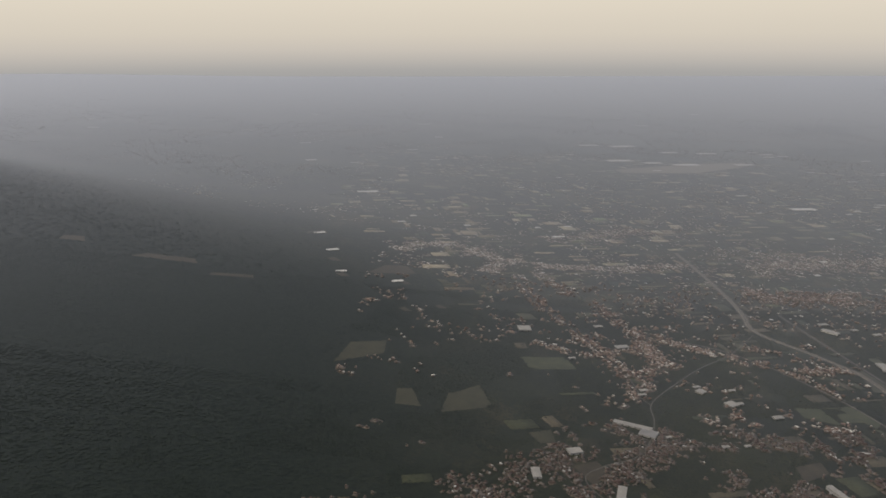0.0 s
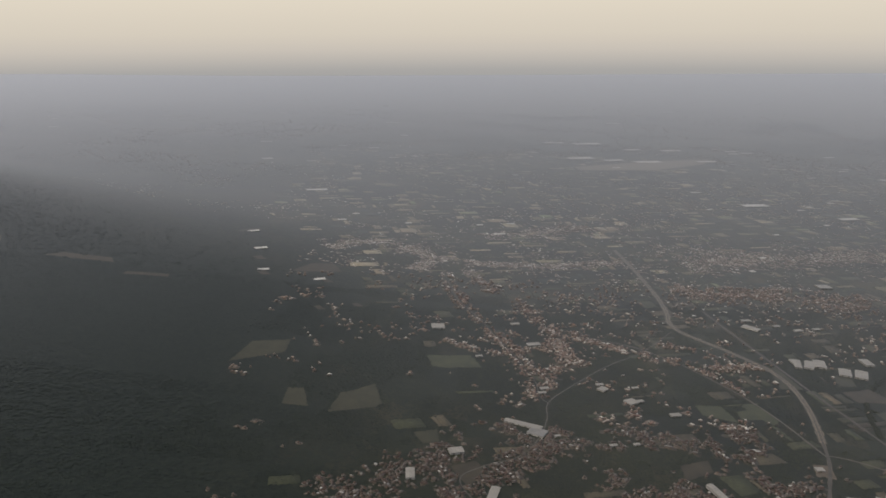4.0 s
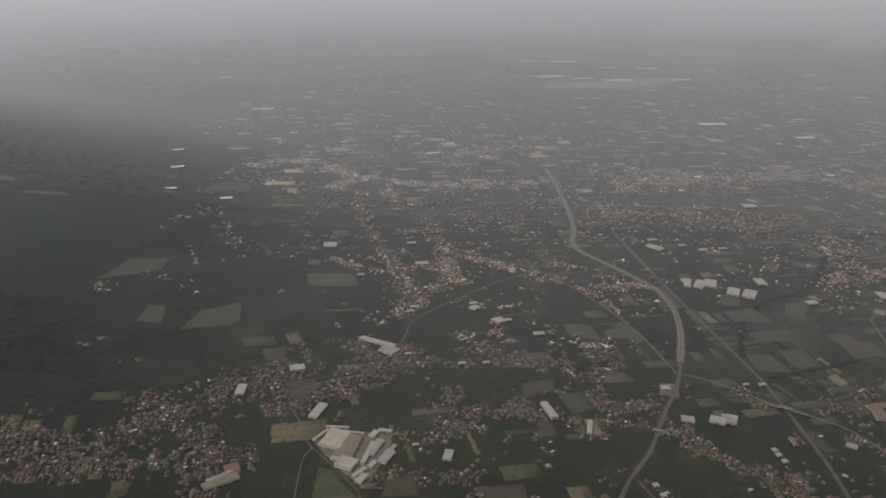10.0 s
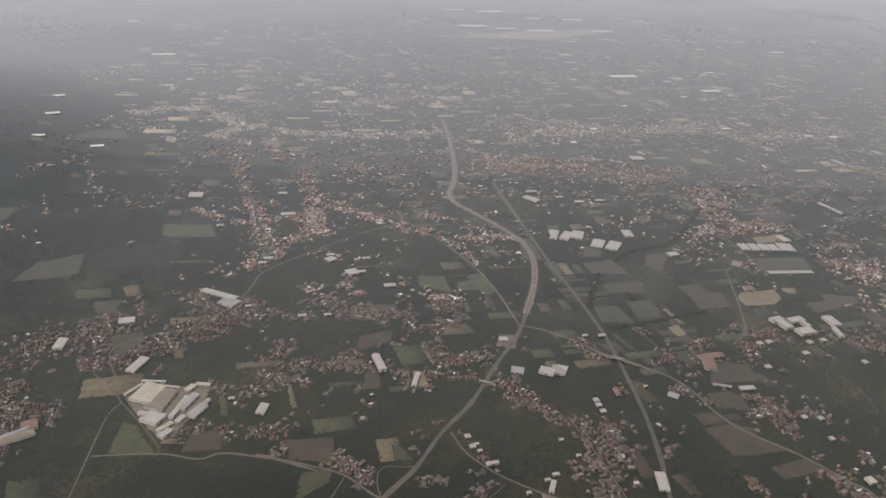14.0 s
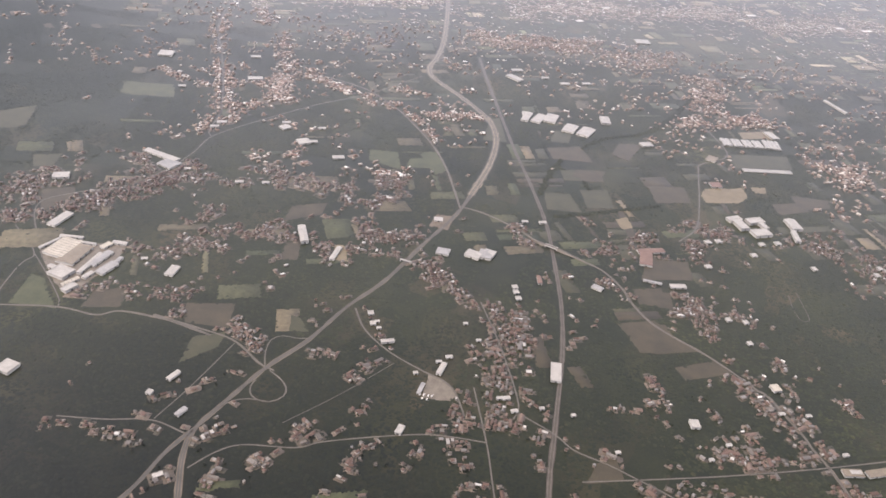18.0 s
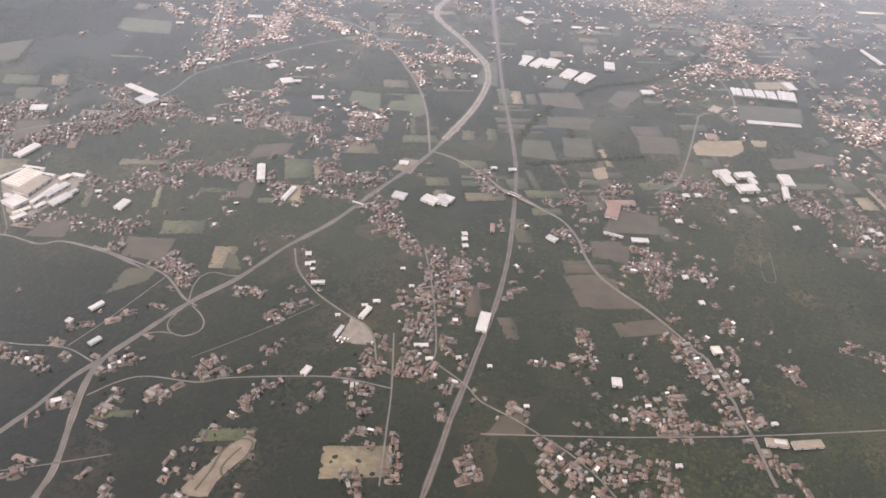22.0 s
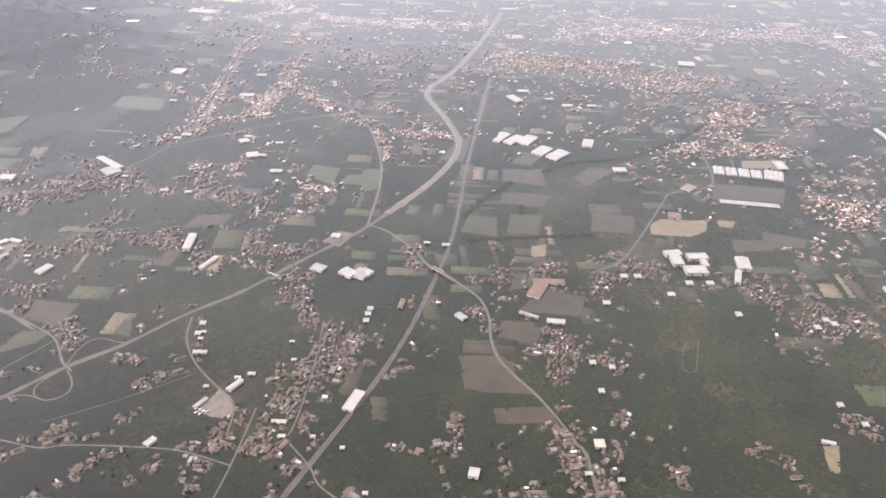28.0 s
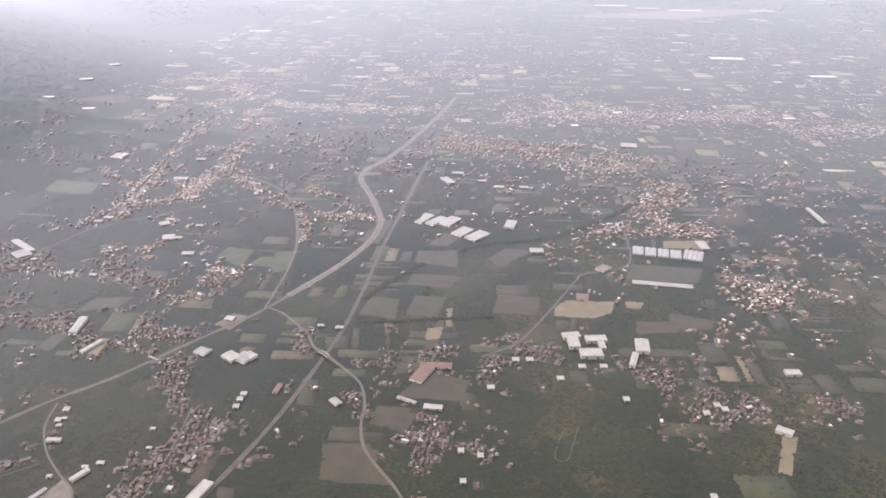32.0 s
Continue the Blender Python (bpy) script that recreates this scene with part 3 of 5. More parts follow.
BUILDINGS = [
    ('white_gable', 231.9, 394.2, 3.9, 15.6, 2.2, 17),
    ('white_gable', 250.9, 379.4, 2.4, 12.1, 1.5, -11),
    ('white_flat', 355.4, 304.1, 4.3, 11.8, 1.2, -5),
    ('white_flat', 408.8, 280.3, 3.6, 4.2, 1.4, 4),
    ('white_gable', 319.8, 390.8, 7.8, 6.2, 1.6, -24),
    ('grey_gable', 326, 391.9, 7.1, 7.8, 1.6, -13),
    ('white_gable', 328, 393.7, 5.8, 5, 1.6, -21),
    ('grey_gable', 304.2, 391.2, 6.6, 5.7, 1.2, -11),
    ('white_gable', 356.2, 582.4, 5.1, 15.9, 1.4, -17),
    ('white_gable', 364.8, 581.2, 7, 15.5, 1.4, -25),
    ('white_gable', 373.7, 583.5, 8.4, 14.8, 1.4, -17),
    ('white_gable', 385.9, 568.4, 8.5, 13.5, 1.4, -22),
    ('white_gable', 396.6, 565.1, 8.8, 15.4, 1.4, -27),
    ('white_gable', 355.1, 585.6, 3.8, 10.4, 1.4, 3),
    ('white_flat', 413.1, 589.6, 6.7, 12.4, 1.4, 1),
    ('tunnel', 496.7, 572, 6.4, 11.5, 1.2, 3),
    ('tunnel', 504.2, 572.3, 6.4, 11.5, 1.2, 3),
    ('tunnel', 511.8, 572.6, 6.3, 11.5, 1.2, 3),
    ('tunnel', 519.2, 572.9, 6.3, 11.4, 1.2, 3),
    ('tunnel', 529.5, 574.3, 11.1, 13.6, 1.2, -4),
    ('white_flat', 534.7, 591.7, 5.8, 12.1, 1.2, 18),
    ('tunnel', 512.9, 529.6, 33.2, 4.5, 0.9, 6),
    ('white_flat', 471.4, 456.4, 8.5, 4.9, 1.8, 25),
    ('white_flat', 473.3, 450.6, 5.4, 11.1, 2, 17),
    ('white_flat', 483.1, 442.5, 10.7, 6.9, 2, 17),
    ('white_flat', 483.6, 456.7, 10.3, 5.5, 1.8, 20),
    ('white_flat', 487, 451.7, 3.1, 7.7, 1.8, 17),
    ('white_gable', 506.1, 456.5, 6.5, 11.7, 2, 8),
    ('white_gable', 503.1, 442.8, 2.9, 12.3, 1.8, -4),
    ('white_flat', 422.8, 379.7, 8, 3.2, 1, 8),
    ('grey_gable', 410.2, 381.6, 9.3, 1.5, 1, -12),
    ('grey_gable', 381.2, 371.4, 3.4, 5.3, 1.2, 57),
    ('white_flat', 436.9, 553.6, 8.1, 5.9, 1.2, 18),
    ('tan_flat', 478.9, 540.5, 6.4, 8.1, 1, -29),
    ('red_gable', 471.5, 500.5, 6.7, 6.3, 1.3, 6),
    ('red_gable', 410.6, 402.8, 6.4, 13, 1.4, -10),
    ('red_gable', 414.7, 411.6, 14.9, 4.1, 1.3, 13),
    ('red_gable', 352.6, 373.3, 2.1, 6.6, 1.2, 4),
    ('white_gable', 111.3, 385.9, 4.7, 13.8, 1.4, -16),
    ('white_gable', 92.7, 429.3, 8.3, 6.2, 1.6, 16),
    ('white_gable', 67.3, 402.7, 4.8, 10.5, 1.3, 2),
    ('white_flat', 139.2, 276.2, 6.4, 6.3, 1.6, -20),
    ('white_gable', 178.8, 351, 4.1, 7.9, 1.3, -10),
    ('grey_gable', 76.1, 328, 2.1, 12.9, 1.3, -49),
    ('tan_gable', 77.4, 324.6, 4.7, 16.4, 1.3, -54),
    ('red_gable', 80, 333.9, 6.8, 6.7, 1.2, -65),
    ('cream_flat', 449.5, 307.2, 3.6, 4, 1.3, 16),
    ('white_flat', 574.4, 452.7, 6.8, 4.3, 1.5, 17),
    ('white_flat', 566.7, 404.7, 6.6, 3.9, 1.5, -18),
    ('white_flat', 530.8, 332.1, 4.8, 1.4, 1, -1),
    ('tan_flat', 464.9, 261.8, 7.8, 3.5, 1, 5),
    ('tan_flat', 475.9, 263.3, 11.2, 3.3, 1, 16),
    ('white_flat', 466.1, 262.1, 4.1, 1.7, 1.2, 3),
    ('white_flat', 82.6, 633.6, 10.4, 10.5, 1.3, 5),
    ('white_gable', 135.2, 466.5, 24.1, 4.3, 1.3, -25),
    ('grey_gable', 142.9, 456.6, 10.5, 9.1, 1.3, -30),
    ('white_flat', 474.5, 793.5, 13.4, 11.6, 1.2, 6),
    ('white_gable', 211.3, 505.2, 7.5, 7.4, 1.2, 31),
    ('white_gable', 195.9, 523.9, 6.2, 5.8, 1.2, 45),
    ('white_flat', 350.2, 660.4, 5.8, 14.6, 1.4, 43),
    ('white_gable', 609.5, 666.2, 2.7, 27.7, 1.5, 17),
    ('white_gable', 202.3, 280.3, 2.1, 5.9, 1.3, -28),
    ('grey_gable', 211.3, 261.2, 2, 4.8, 1.2, -28),
    ('white_flat', 196.5, 269.9, 2.2, 2.2, 1.1, -15),
    ('white_flat', 293.2, 262.3, 2.4, 4.3, 1.3, -18),
    ('grey_flat', 299.6, 286.4, 1.5, 6.6, 1, -15),
    ('white_gable', 307.3, 299.4, 2.1, 7.5, 1.5, -18),
    ('white_flat', 283.4, 314.3, 5.7, 1.8, 1.2, 17),
    ('white_gable', 300.3, 423.9, 4.7, 4, 1, 2),
    ('white_flat', 340.2, 365.4, 2.5, 2.7, 0.9, 17),
    ('white_flat', 340.6, 361.3, 2.5, 2.7, 0.9, 17),
    ('white_flat', 341.6, 356.1, 2.5, 2.6, 0.9, 17),
    ('white_flat', 273.9, 333.5, 2.5, 2.6, 0.9, 15),
    ('white_flat', 275.7, 326.2, 2.4, 2.5, 0.9, 15),
    ('white_flat', 449.2, 427.6, 3.3, 3.1, 0.9, 17),
    ('white_flat', 455.6, 429.6, 3.3, 3.1, 0.9, 17),
    ('white_flat', 480.2, 430.7, 3.3, 3, 0.9, 17),
    ('white_flat', 489.9, 433.6, 3.3, 3, 0.9, 17),
    ('white_flat', 472, 417.8, 3.2, 2.9, 0.9, 17),
    ('white_flat', 443.2, 401.6, 3.2, 2.8, 0.9, 17),
    ('white_flat', 441.8, 354.9, 2.4, 2.6, 0.9, 17),
    ('white_flat', 449.9, 354.2, 2.3, 2.6, 0.9, 17),
    ('white_flat', 447.2, 337.7, 2.2, 2.4, 0.9, 17),
    ('white_flat', 540.3, 416.6, 2.6, 3.1, 0.9, 17),
    ('white_flat', 535.9, 409.3, 2.6, 3, 0.9, 17),
    ('white_flat', 543.6, 414.3, 2.6, 3.1, 0.9, 17),
    ('white_flat', 502.2, 409.7, 2.6, 3.2, 0.9, 17),
    ('white_flat', 538.1, 356, 2.2, 2.3, 0.9, 17),
    ('white_flat', 545.7, 346.6, 2.2, 2.2, 0.9, 16),
    ('cream_gable', 123.6, 361, 15.1, 11, 1.6, 74),
    ('tan_gable', 130.9, 356.4, 16.2, 9, 1.6, 79),
    ('white_gable', 116, 363.8, 11.2, 1.4, 1.3, 60),
    ('white_gable', 123.4, 371.2, 11.3, 1.5, 1.3, -1),
    ('white_gable', 130.6, 367.2, 12.9, 1.4, 1.3, -6),
    ('white_flat', 131.4, 341.2, 7.9, 9, 1.7, 68),
    ('white_gable', 125.8, 344.8, 3.9, 2.6, 1.5, -18),
    ('white_flat', 139.8, 330.2, 6.5, 3.4, 1.6, 61),
    ('cream_gable', 138.2, 335, 8, 2.2, 1.4, 54),
    ('white_gable', 140.6, 350.6, 17.8, 2.2, 1.4, 79),
    ('grey_gable', 143.8, 355.2, 13.5, 3.8, 1.4, 72),
    ('white_gable', 143.5, 341.3, 5.6, 2.4, 1.3, 67),
    ('grey_gable', 149.6, 348, 10.5, 4.6, 1.4, 67),
    ('grey_gable', 151.6, 353.6, 8.5, 2, 1.3, 73),
    ('white_gable', 147.3, 369.9, 7, 2.4, 1.3, -5),
    ('cream_flat', 142, 366.6, 5.4, 3, 1.2, 63),
    ('grey_gable', 141.4, 349.1, 6.9, 1.2, 1.2, -111),
    ('white_gable', 113.2, 574.6, 5, 2.8, 1, 15),
    ('white_gable', 219.2, 528.2, 4.6, 2.5, 1, 15),
    ('white_flat', 217.3, 506.5, 5.1, 2.8, 1, 15),
    ('white_gable', 195.2, 531.6, 5.4, 3, 1, 15),
    ('white_gable', 235.9, 487.9, 7.1, 3.9, 1, 15),
    ('white_flat', 186.5, 443.9, 4.6, 2.5, 1, 15),
    ('white_gable', 200.8, 446.3, 4, 2.2, 1, 15),
    ('white_gable', 154.5, 453.2, 3.4, 1.9, 1, 15),
    ('white_flat', 407.8, 663.6, 6.8, 3.7, 1, 15),
    ('white_gable', 390.1, 658.8, 7.6, 4.2, 1, 15),
    ('white_gable', 375.1, 668.2, 5.8, 3.2, 1, 15),
    ('white_flat', 357.9, 431.4, 4, 2.2, 1, 15),
    ('white_gable', 348, 430.8, 3.3, 1.8, 1, 15),
    ('white_gable', 147, 649.3, 7.4, 4.1, 1, 15),
    ('white_flat', 352.8, 679.9, 8.7, 4.8, 1, 15),
    ('white_gable', 155.3, 521.8, 6.1, 3.4, 1, 15),
    ('white_gable', 152.8, 514.3, 5.3, 2.9, 1, 15),
    ('white_flat', 157.5, 603.6, 10.4, 5.7, 1, 15),
    ('white_gable', 306, 304.2, 2.4, 1.3, 1, 15),
    ('white_gable', 310.2, 307.9, 2.9, 1.6, 1, 15),
    ('white_flat', 296.8, 295.6, 1.9, 1.3, 1, 15),
    ('white_gable', 322.7, 321.1, 2, 1.3, 1, 15),
    ('white_gable', 277.5, 327.8, 2, 1.3, 1, 15),
    ('white_flat', 278.7, 323, 2, 1.3, 1, 15),
    ('white_gable', 316.8, 332.3, 2, 1.3, 1, 15),
    ('white_gable', 333.9, 285.5, 3.2, 1.8, 1, 15),
    ('white_flat', 331.2, 285, 2.3, 1.3, 1, 15),
    ('white_gable', 337, 278.5, 2.7, 1.5, 1, 15),
    ('white_gable', 447.3, 291.6, 2.5, 1.4, 1, 15),
    ('white_flat', 458.5, 291.8, 2.3, 1.3, 1, 15),
    ('white_gable', 420.1, 270.7, 2.1, 1.3, 1, 15),
    ('white_gable', 411.2, 262, 1.8, 1.3, 1, 15),
    ('white_flat', 465.8, 271.1, 2.2, 1.3, 1, 15),
    ('white_gable', 375.6, 261.3, 1.8, 1.3, 1, 15),
    ('white_gable', 162.9, 359.2, 2.9, 1.6, 1, 15),
    ('white_flat', 428.9, 244.3, 2.2, 1.3, 1, 15),
    ('white_gable', 398.5, 232.4, 2.1, 1.3, 1, 15),
    ('white_gable', 360.4, 279.2, 1.6, 1.3, 1, 15),
    ('white_flat', 348.1, 281.3, 1.8, 1.3, 1, 15),
]
STRIPS = [
    (19, 9, [(326.6, 317.6), (333.1, 303.9), (332.2, 282.9), (330.4, 271.4)]),
    (11, 7, [(341.5, 341.4), (342.4, 317.2)]),
    (8, 6, [(316.5, 283), (313.8, 266.5), (315.8, 249.4)]),
    (8, 5, [(318.9, 237.9), (324.9, 237.7)]),
    (5, 6, [(331.9, 237.8), (334.3, 223.4)]),
    (5, 5, [(320.8, 217.4), (323.8, 210.8)]),
    (7, 6, [(353.5, 280.8), (348.3, 264.4), (348.4, 251.6)]),
    (5, 5, [(339.5, 287.8), (351.5, 277.2)]),
    (9, 6, [(354.8, 262.7), (371.7, 254.7)]),
    (6, 6, [(379.9, 248.2), (400.9, 232.2)]),
    (27, 6, [(389.7, 242.4), (404.7, 232.9), (425.3, 232)]),
    (8, 6, [(356.8, 233.7), (359, 229.2)]),
    (12, 7, [(429.9, 320.8), (439.5, 305), (446.1, 290), (452.8, 279.1), (458.2, 264.5), (461.1, 250.7), (464.4, 236.4)]),
    (12, 6, [(424.9, 369.2), (429.7, 340.1)]),
    (10, 5, [(418.8, 358.8), (452.1, 357.5)]),
    (6, 6, [(453.2, 333.3), (458, 319.4)]),
    (5, 5, [(456, 308.4), (456.8, 289)]),
    (12, 6, [(413, 262.7), (422, 270.2), (423.9, 259.3)]),
    (7, 6, [(428.1, 277.2), (432, 259.5)]),
    (5, 5, [(435.7, 264.4), (443.9, 264.6)]),
    (4, 7, [(397.1, 303.1), (399.9, 290.2)]),
    (4, 6, [(379.8, 286.2), (384.2, 285.5)]),
    (3, 6, [(393.2, 288.9), (400.2, 274.7)]),
    (4, 5, [(415.7, 293.5), (421.1, 281.9)]),
    (5, 6, [(476.9, 301), (478.4, 298.1)]),
    (6, 5, [(169.5, 251), (181.8, 252.6)]),
    (5, 5, [(187.1, 246.9), (198.2, 246.2)]),
    (6, 5, [(197.9, 255.3), (212.5, 252.1)]),
    (5, 5, [(221.7, 250.9), (228.4, 255.3)]),
    (4, 5, [(216.9, 238.3), (219.3, 244.5)]),
    (7, 5, [(208.2, 223.1), (218.7, 230.4)]),
    (5, 5, [(230.2, 227.3), (231.6, 235.7)]),
    (4, 5, [(209.1, 196.8), (216.4, 200.4)]),
    (12, 7, [(206.5, 319.4), (229.9, 304.2)]),
    (6, 5, [(200.2, 268.8), (214, 278.5)]),
    (7, 7, [(245.8, 244), (251.6, 251), (258.2, 259.8)]),
    (5, 5, [(243.1, 235.2), (248.2, 243.1)]),
    (4, 5, [(262.5, 253.2), (273.9, 261.5)]),
    (3, 7, [(284.4, 254.6), (277.9, 247.6), (273.1, 235.1)]),
    (3, 5, [(296.7, 242.9), (300.1, 250.5)]),
    (3, 5, [(302.2, 255.2), (304, 261.5)]),
    (6, 6, [(249.2, 304.6), (259.4, 302.9)]),
    (6, 5, [(272.3, 291), (285.4, 304.8)]),
    (3, 6, [(272, 334.4), (280.4, 315.4)]),
    (16, 7, [(296.5, 378.3), (304.2, 365)]),
    (8, 6, [(291.9, 387.8), (317.3, 349.2)]),
    (5, 7, [(247.6, 433.3), (248.9, 468.9)]),
    (6, 7, [(265.2, 434.7), (264.7, 473.4)]),
    (6, 7, [(273.9, 443.7), (279.2, 477.4)]),
    (9, 5, [(262.5, 403), (261.7, 433.8)]),
    (14, 5, [(263.8, 397.5), (289, 403.8)]),
    (10, 4, [(207.5, 388.9), (217.5, 403.2)]),
    (10, 4, [(212.9, 390.3), (278.3, 384.4)]),
    (10, 4, [(175.5, 380.7), (195.3, 374.6)]),
    (9, 4, [(174.3, 397.9), (183.7, 412.8)]),
    (22, 4, [(78.4, 405.4), (115.1, 406.5), (132.9, 421.6), (161, 454.8)]),
    (12, 5, [(167.4, 438.5), (188, 444.4)]),
    (14, 5, [(125.4, 459.2), (150.7, 455.5)]),
    (16, 4, [(144.2, 367), (169, 362.6)]),
    (11, 4, [(148.1, 332.6), (192.6, 333.9)]),
    (12, 3, [(89.4, 386.6), (121.1, 383.5)]),
    (12, 4, [(209, 461.3), (219.4, 471.9)]),
    (16, 3, [(194.5, 464.7), (239.1, 448)]),
    (14, 5, [(147.3, 508.5), (157.8, 530.8)]),
    (30, 4, [(496.1, 671), (520, 661)]),
    (24, 4, [(460.4, 584.9), (495, 610.1), (535.9, 617.2)]),
    (26, 3, [(560.8, 577), (567.8, 514.5)]),
    (10, 3, [(578.2, 573.1), (596.5, 587.1)]),
    (14, 7, [(411.2, 406), (412.6, 428.9)]),
    (8, 6, [(382.4, 404.4), (392.6, 409.7)]),
    (14, 5, [(440.8, 441.9), (467.3, 436.5)]),
    (12, 5, [(438.9, 423.8), (439.9, 407.5)]),
    (12, 5, [(513.2, 442), (518.1, 426.2)]),
    (10, 5, [(532.4, 446.7), (538.5, 436.6)]),
    (14, 5, [(541.2, 426.3), (539.8, 405.2)]),
    (10, 5, [(343.4, 423.5), (350.4, 407.7)]),
    (8, 6, [(385, 376.6), (395.6, 367.2)]),
    (8, 5, [(360.4, 378.3), (364.5, 379.2)]),
    (26, 6, [(535.4, 419), (546.7, 413.2)]),
    (10, 5, [(553, 424.3), (559.5, 412.6)]),
    (6, 5, [(507.1, 320.8), (515.6, 318.9)]),
    (5, 5, [(517.9, 312.5), (519.4, 308.8)]),
    (10, 5, [(539.6, 347.6), (549.3, 345.6)]),
    (10, 4, [(501.5, 438.6), (511.5, 431.3)]),
    (8, 5, [(531.4, 453.2), (531.9, 432.4)]),
    (14, 5, [(584.7, 431.5), (595.4, 430.4)]),
    (20, 3, [(544.6, 532.2), (566.5, 546.2), (576.5, 528)]),
    (14, 2, [(575.8, 549.1), (612.1, 538.9)]),
    (16, 4, [(515, 449.2), (522.7, 421.8)]),
    (20, 2, [(542.2, 479.7), (531.3, 479.3)]),
    (26, 4, [(-54, 354.6), (-7.8, 342.3), (25.7, 360.1), (49.7, 394.6), (87, 421)]),
    (19, 4, [(-29.5, 323.1), (34.7, 334), (84.3, 343.6)]),
    (24, 5, [(86.5, 424.1), (130.5, 430.2), (152.1, 461.1)]),
    (18, 5, [(19.8, 390.3), (62.4, 354), (73.1, 309.8)]),
    (14, 5, [(86.5, 384.8), (117.4, 409.1)]),
    (14, 4, [(196.4, 396.2), (176.3, 368.9)]),
    (16, 4, [(214.1, 397), (257.3, 377.3)]),
    (11, 5, [(327.3, 346.1), (335.2, 317.2)]),
    (11, 4, [(191.9, 321), (216.7, 314)]),
    (60, 4, [(338.2, 922.2), (459.8, 897.6)]),
    (40, 3, [(322.2, 767.8), (385.7, 761)]),
    (60, 2, [(397.5, 745.7), (468.6, 724.7)]),
    (30, 4, [(509.2, 700.6), (497.2, 608.1)]),
    (16, 8, [(168.9, 664.6), (175.6, 621), (177.9, 573.3)]),
    (12, 3, [(177.9, 573.3), (162.7, 544.6), (149.7, 524)]),
    (11, 8, [(187.9, 622.7), (224.5, 599), (260.2, 579.2)]),
    (9, 7, [(260.2, 579.2), (282.9, 555.4), (293.7, 526.1)]),
    (14, 7, [(289.1, 569.1), (323.7, 575)]),
    (6, 7, [(116.5, 651.9), (147.1, 554.9), (152.8, 508.4)]),
    (10, 5, [(90.7, 602.6), (131, 582.1), (161.2, 604)]),
    (6, 5, [(139.7, 633.8), (164.2, 593.3)]),
    (20, 7, [(122.7, 465.7), (149.3, 457.9)]),
    (9, 5, [(227.7, 625.9), (280.8, 607.2)]),
    (21, 8, [(60.7, 803.1), (85.1, 848.8), (121.2, 835.7)]),
    (21, 6, [(121.2, 835.7), (201, 834.6), (289, 867.7)]),
    (25, 6, [(85.1, 848.8), (7.3, 912.3), (-33.6, 868.6)]),
    (14, 8, [(103.1, 704.9), (90.9, 791.1)]),
    (15, 7, [(135, 736), (114.3, 806.7)]),
    (34, 5, [(316.3, 764.4), (372.8, 745.8), (433.9, 781)]),
    (37, 4, [(143.1, 957.2), (275.4, 1031.5)]),
    (50, 4, [(354.5, 860.6), (470.9, 891.1), (601.9, 937.3)]),
    (50, 2, [(450.1, 756.1), (490.1, 744.2)]),
    (60, 4, [(610.9, 890.4), (766, 939.4)]),
    (11, 9, [(103.1, 704.9), (124.5, 636.4), (142.6, 578.7), (149.4, 548)]),
    (14, 9, [(155.1, 714.5), (168.7, 656.6), (180.6, 583.4), (188.1, 567.9)]),
    (8, 6, [(193.3, 633.1), (212.1, 610.4), (238.2, 592.1)]),
    (10, 5, [(145.6, 547.5), (167.7, 555.2)]),
    (7, 5, [(196.9, 533.6), (217.2, 508.2)]),
    (8, 4, [(207.3, 445.4), (210, 507.6)]),
    (8, 5, [(263.7, 471.2), (269, 436)]),
    (8, 5, [(274.1, 471.9), (274.2, 443)]),
    (14, 3, [(478.6, 602.3), (552, 615.4)]),
    (8, 2, [(546.4, 564.5), (555.7, 517.1)]),
]

TREE_ROWS = [
    [(358.5, 466.5), (371.2, 507.4), (386.5, 533.1), (408.9, 557.4), (435.8, 571.8), (455.7, 593.8), (480, 635), (499, 675.9)],
    [(365.9, 440.4), (395.1, 451.7), (429, 465.6)],
    [(371.2, 507.4), (387.6, 486.7), (387.4, 458.9)],
]

# ---- shapes ----


def mesh_from(name, verts, faces, mats):
    me = bpy.data.meshes.new(name)
    me.from_pydata(verts, [], faces)
    for q in mats if isinstance(mats, (list, tuple)) else [mats]:
        me.materials.append(q)
    me.validate()
    return me


def bulk(name, verts, polys, mats, slots=None):
    """One mesh of many alike pieces out of arrays: verts (n, v, 3), polys: the corners of one piece's faces."""
    n, v = verts.shape[:2]
    sizes = np.array([len(p) for p in polys])
    flat = np.concatenate([np.array(p) for p in polys])
    me = bpy.data.meshes.new(name)
    me.vertices.add(n * v)
    me.vertices.foreach_set("co", verts.astype(np.float32).ravel())
    loops = (flat[None, :] + (np.arange(n) * v)[:, None]).ravel()
    me.loops.add(len(loops))
    me.loops.foreach_set("vertex_index", loops.astype(np.int32))
    count = np.tile(sizes, n)
    me.polygons.add(len(count))
    me.polygons.foreach_set("loop_start", (np.cumsum(count) - count).astype(np.int32))
    me.polygons.foreach_set("loop_total", count.astype(np.int32))
    for q in mats:
        me.materials.append(q)
    if slots is not None:
        me.polygons.foreach_set("material_index", np.tile(np.array(slots), n).astype(np.int32))
    me.update(calc_edges=True)
    me.validate()
    return me


def part(name, me, parent, m=None, label=""):
    ob = new(name, me)
    ob.parent = parent
    if m is not None:
        ob.matrix_basis = m
    return tagged(ob, label) if label else ob


def smooth(v, a, b):
    t = np.clip((v - a) / (b - a), 0, 1)
    return t * t * (3 - 2 * t)


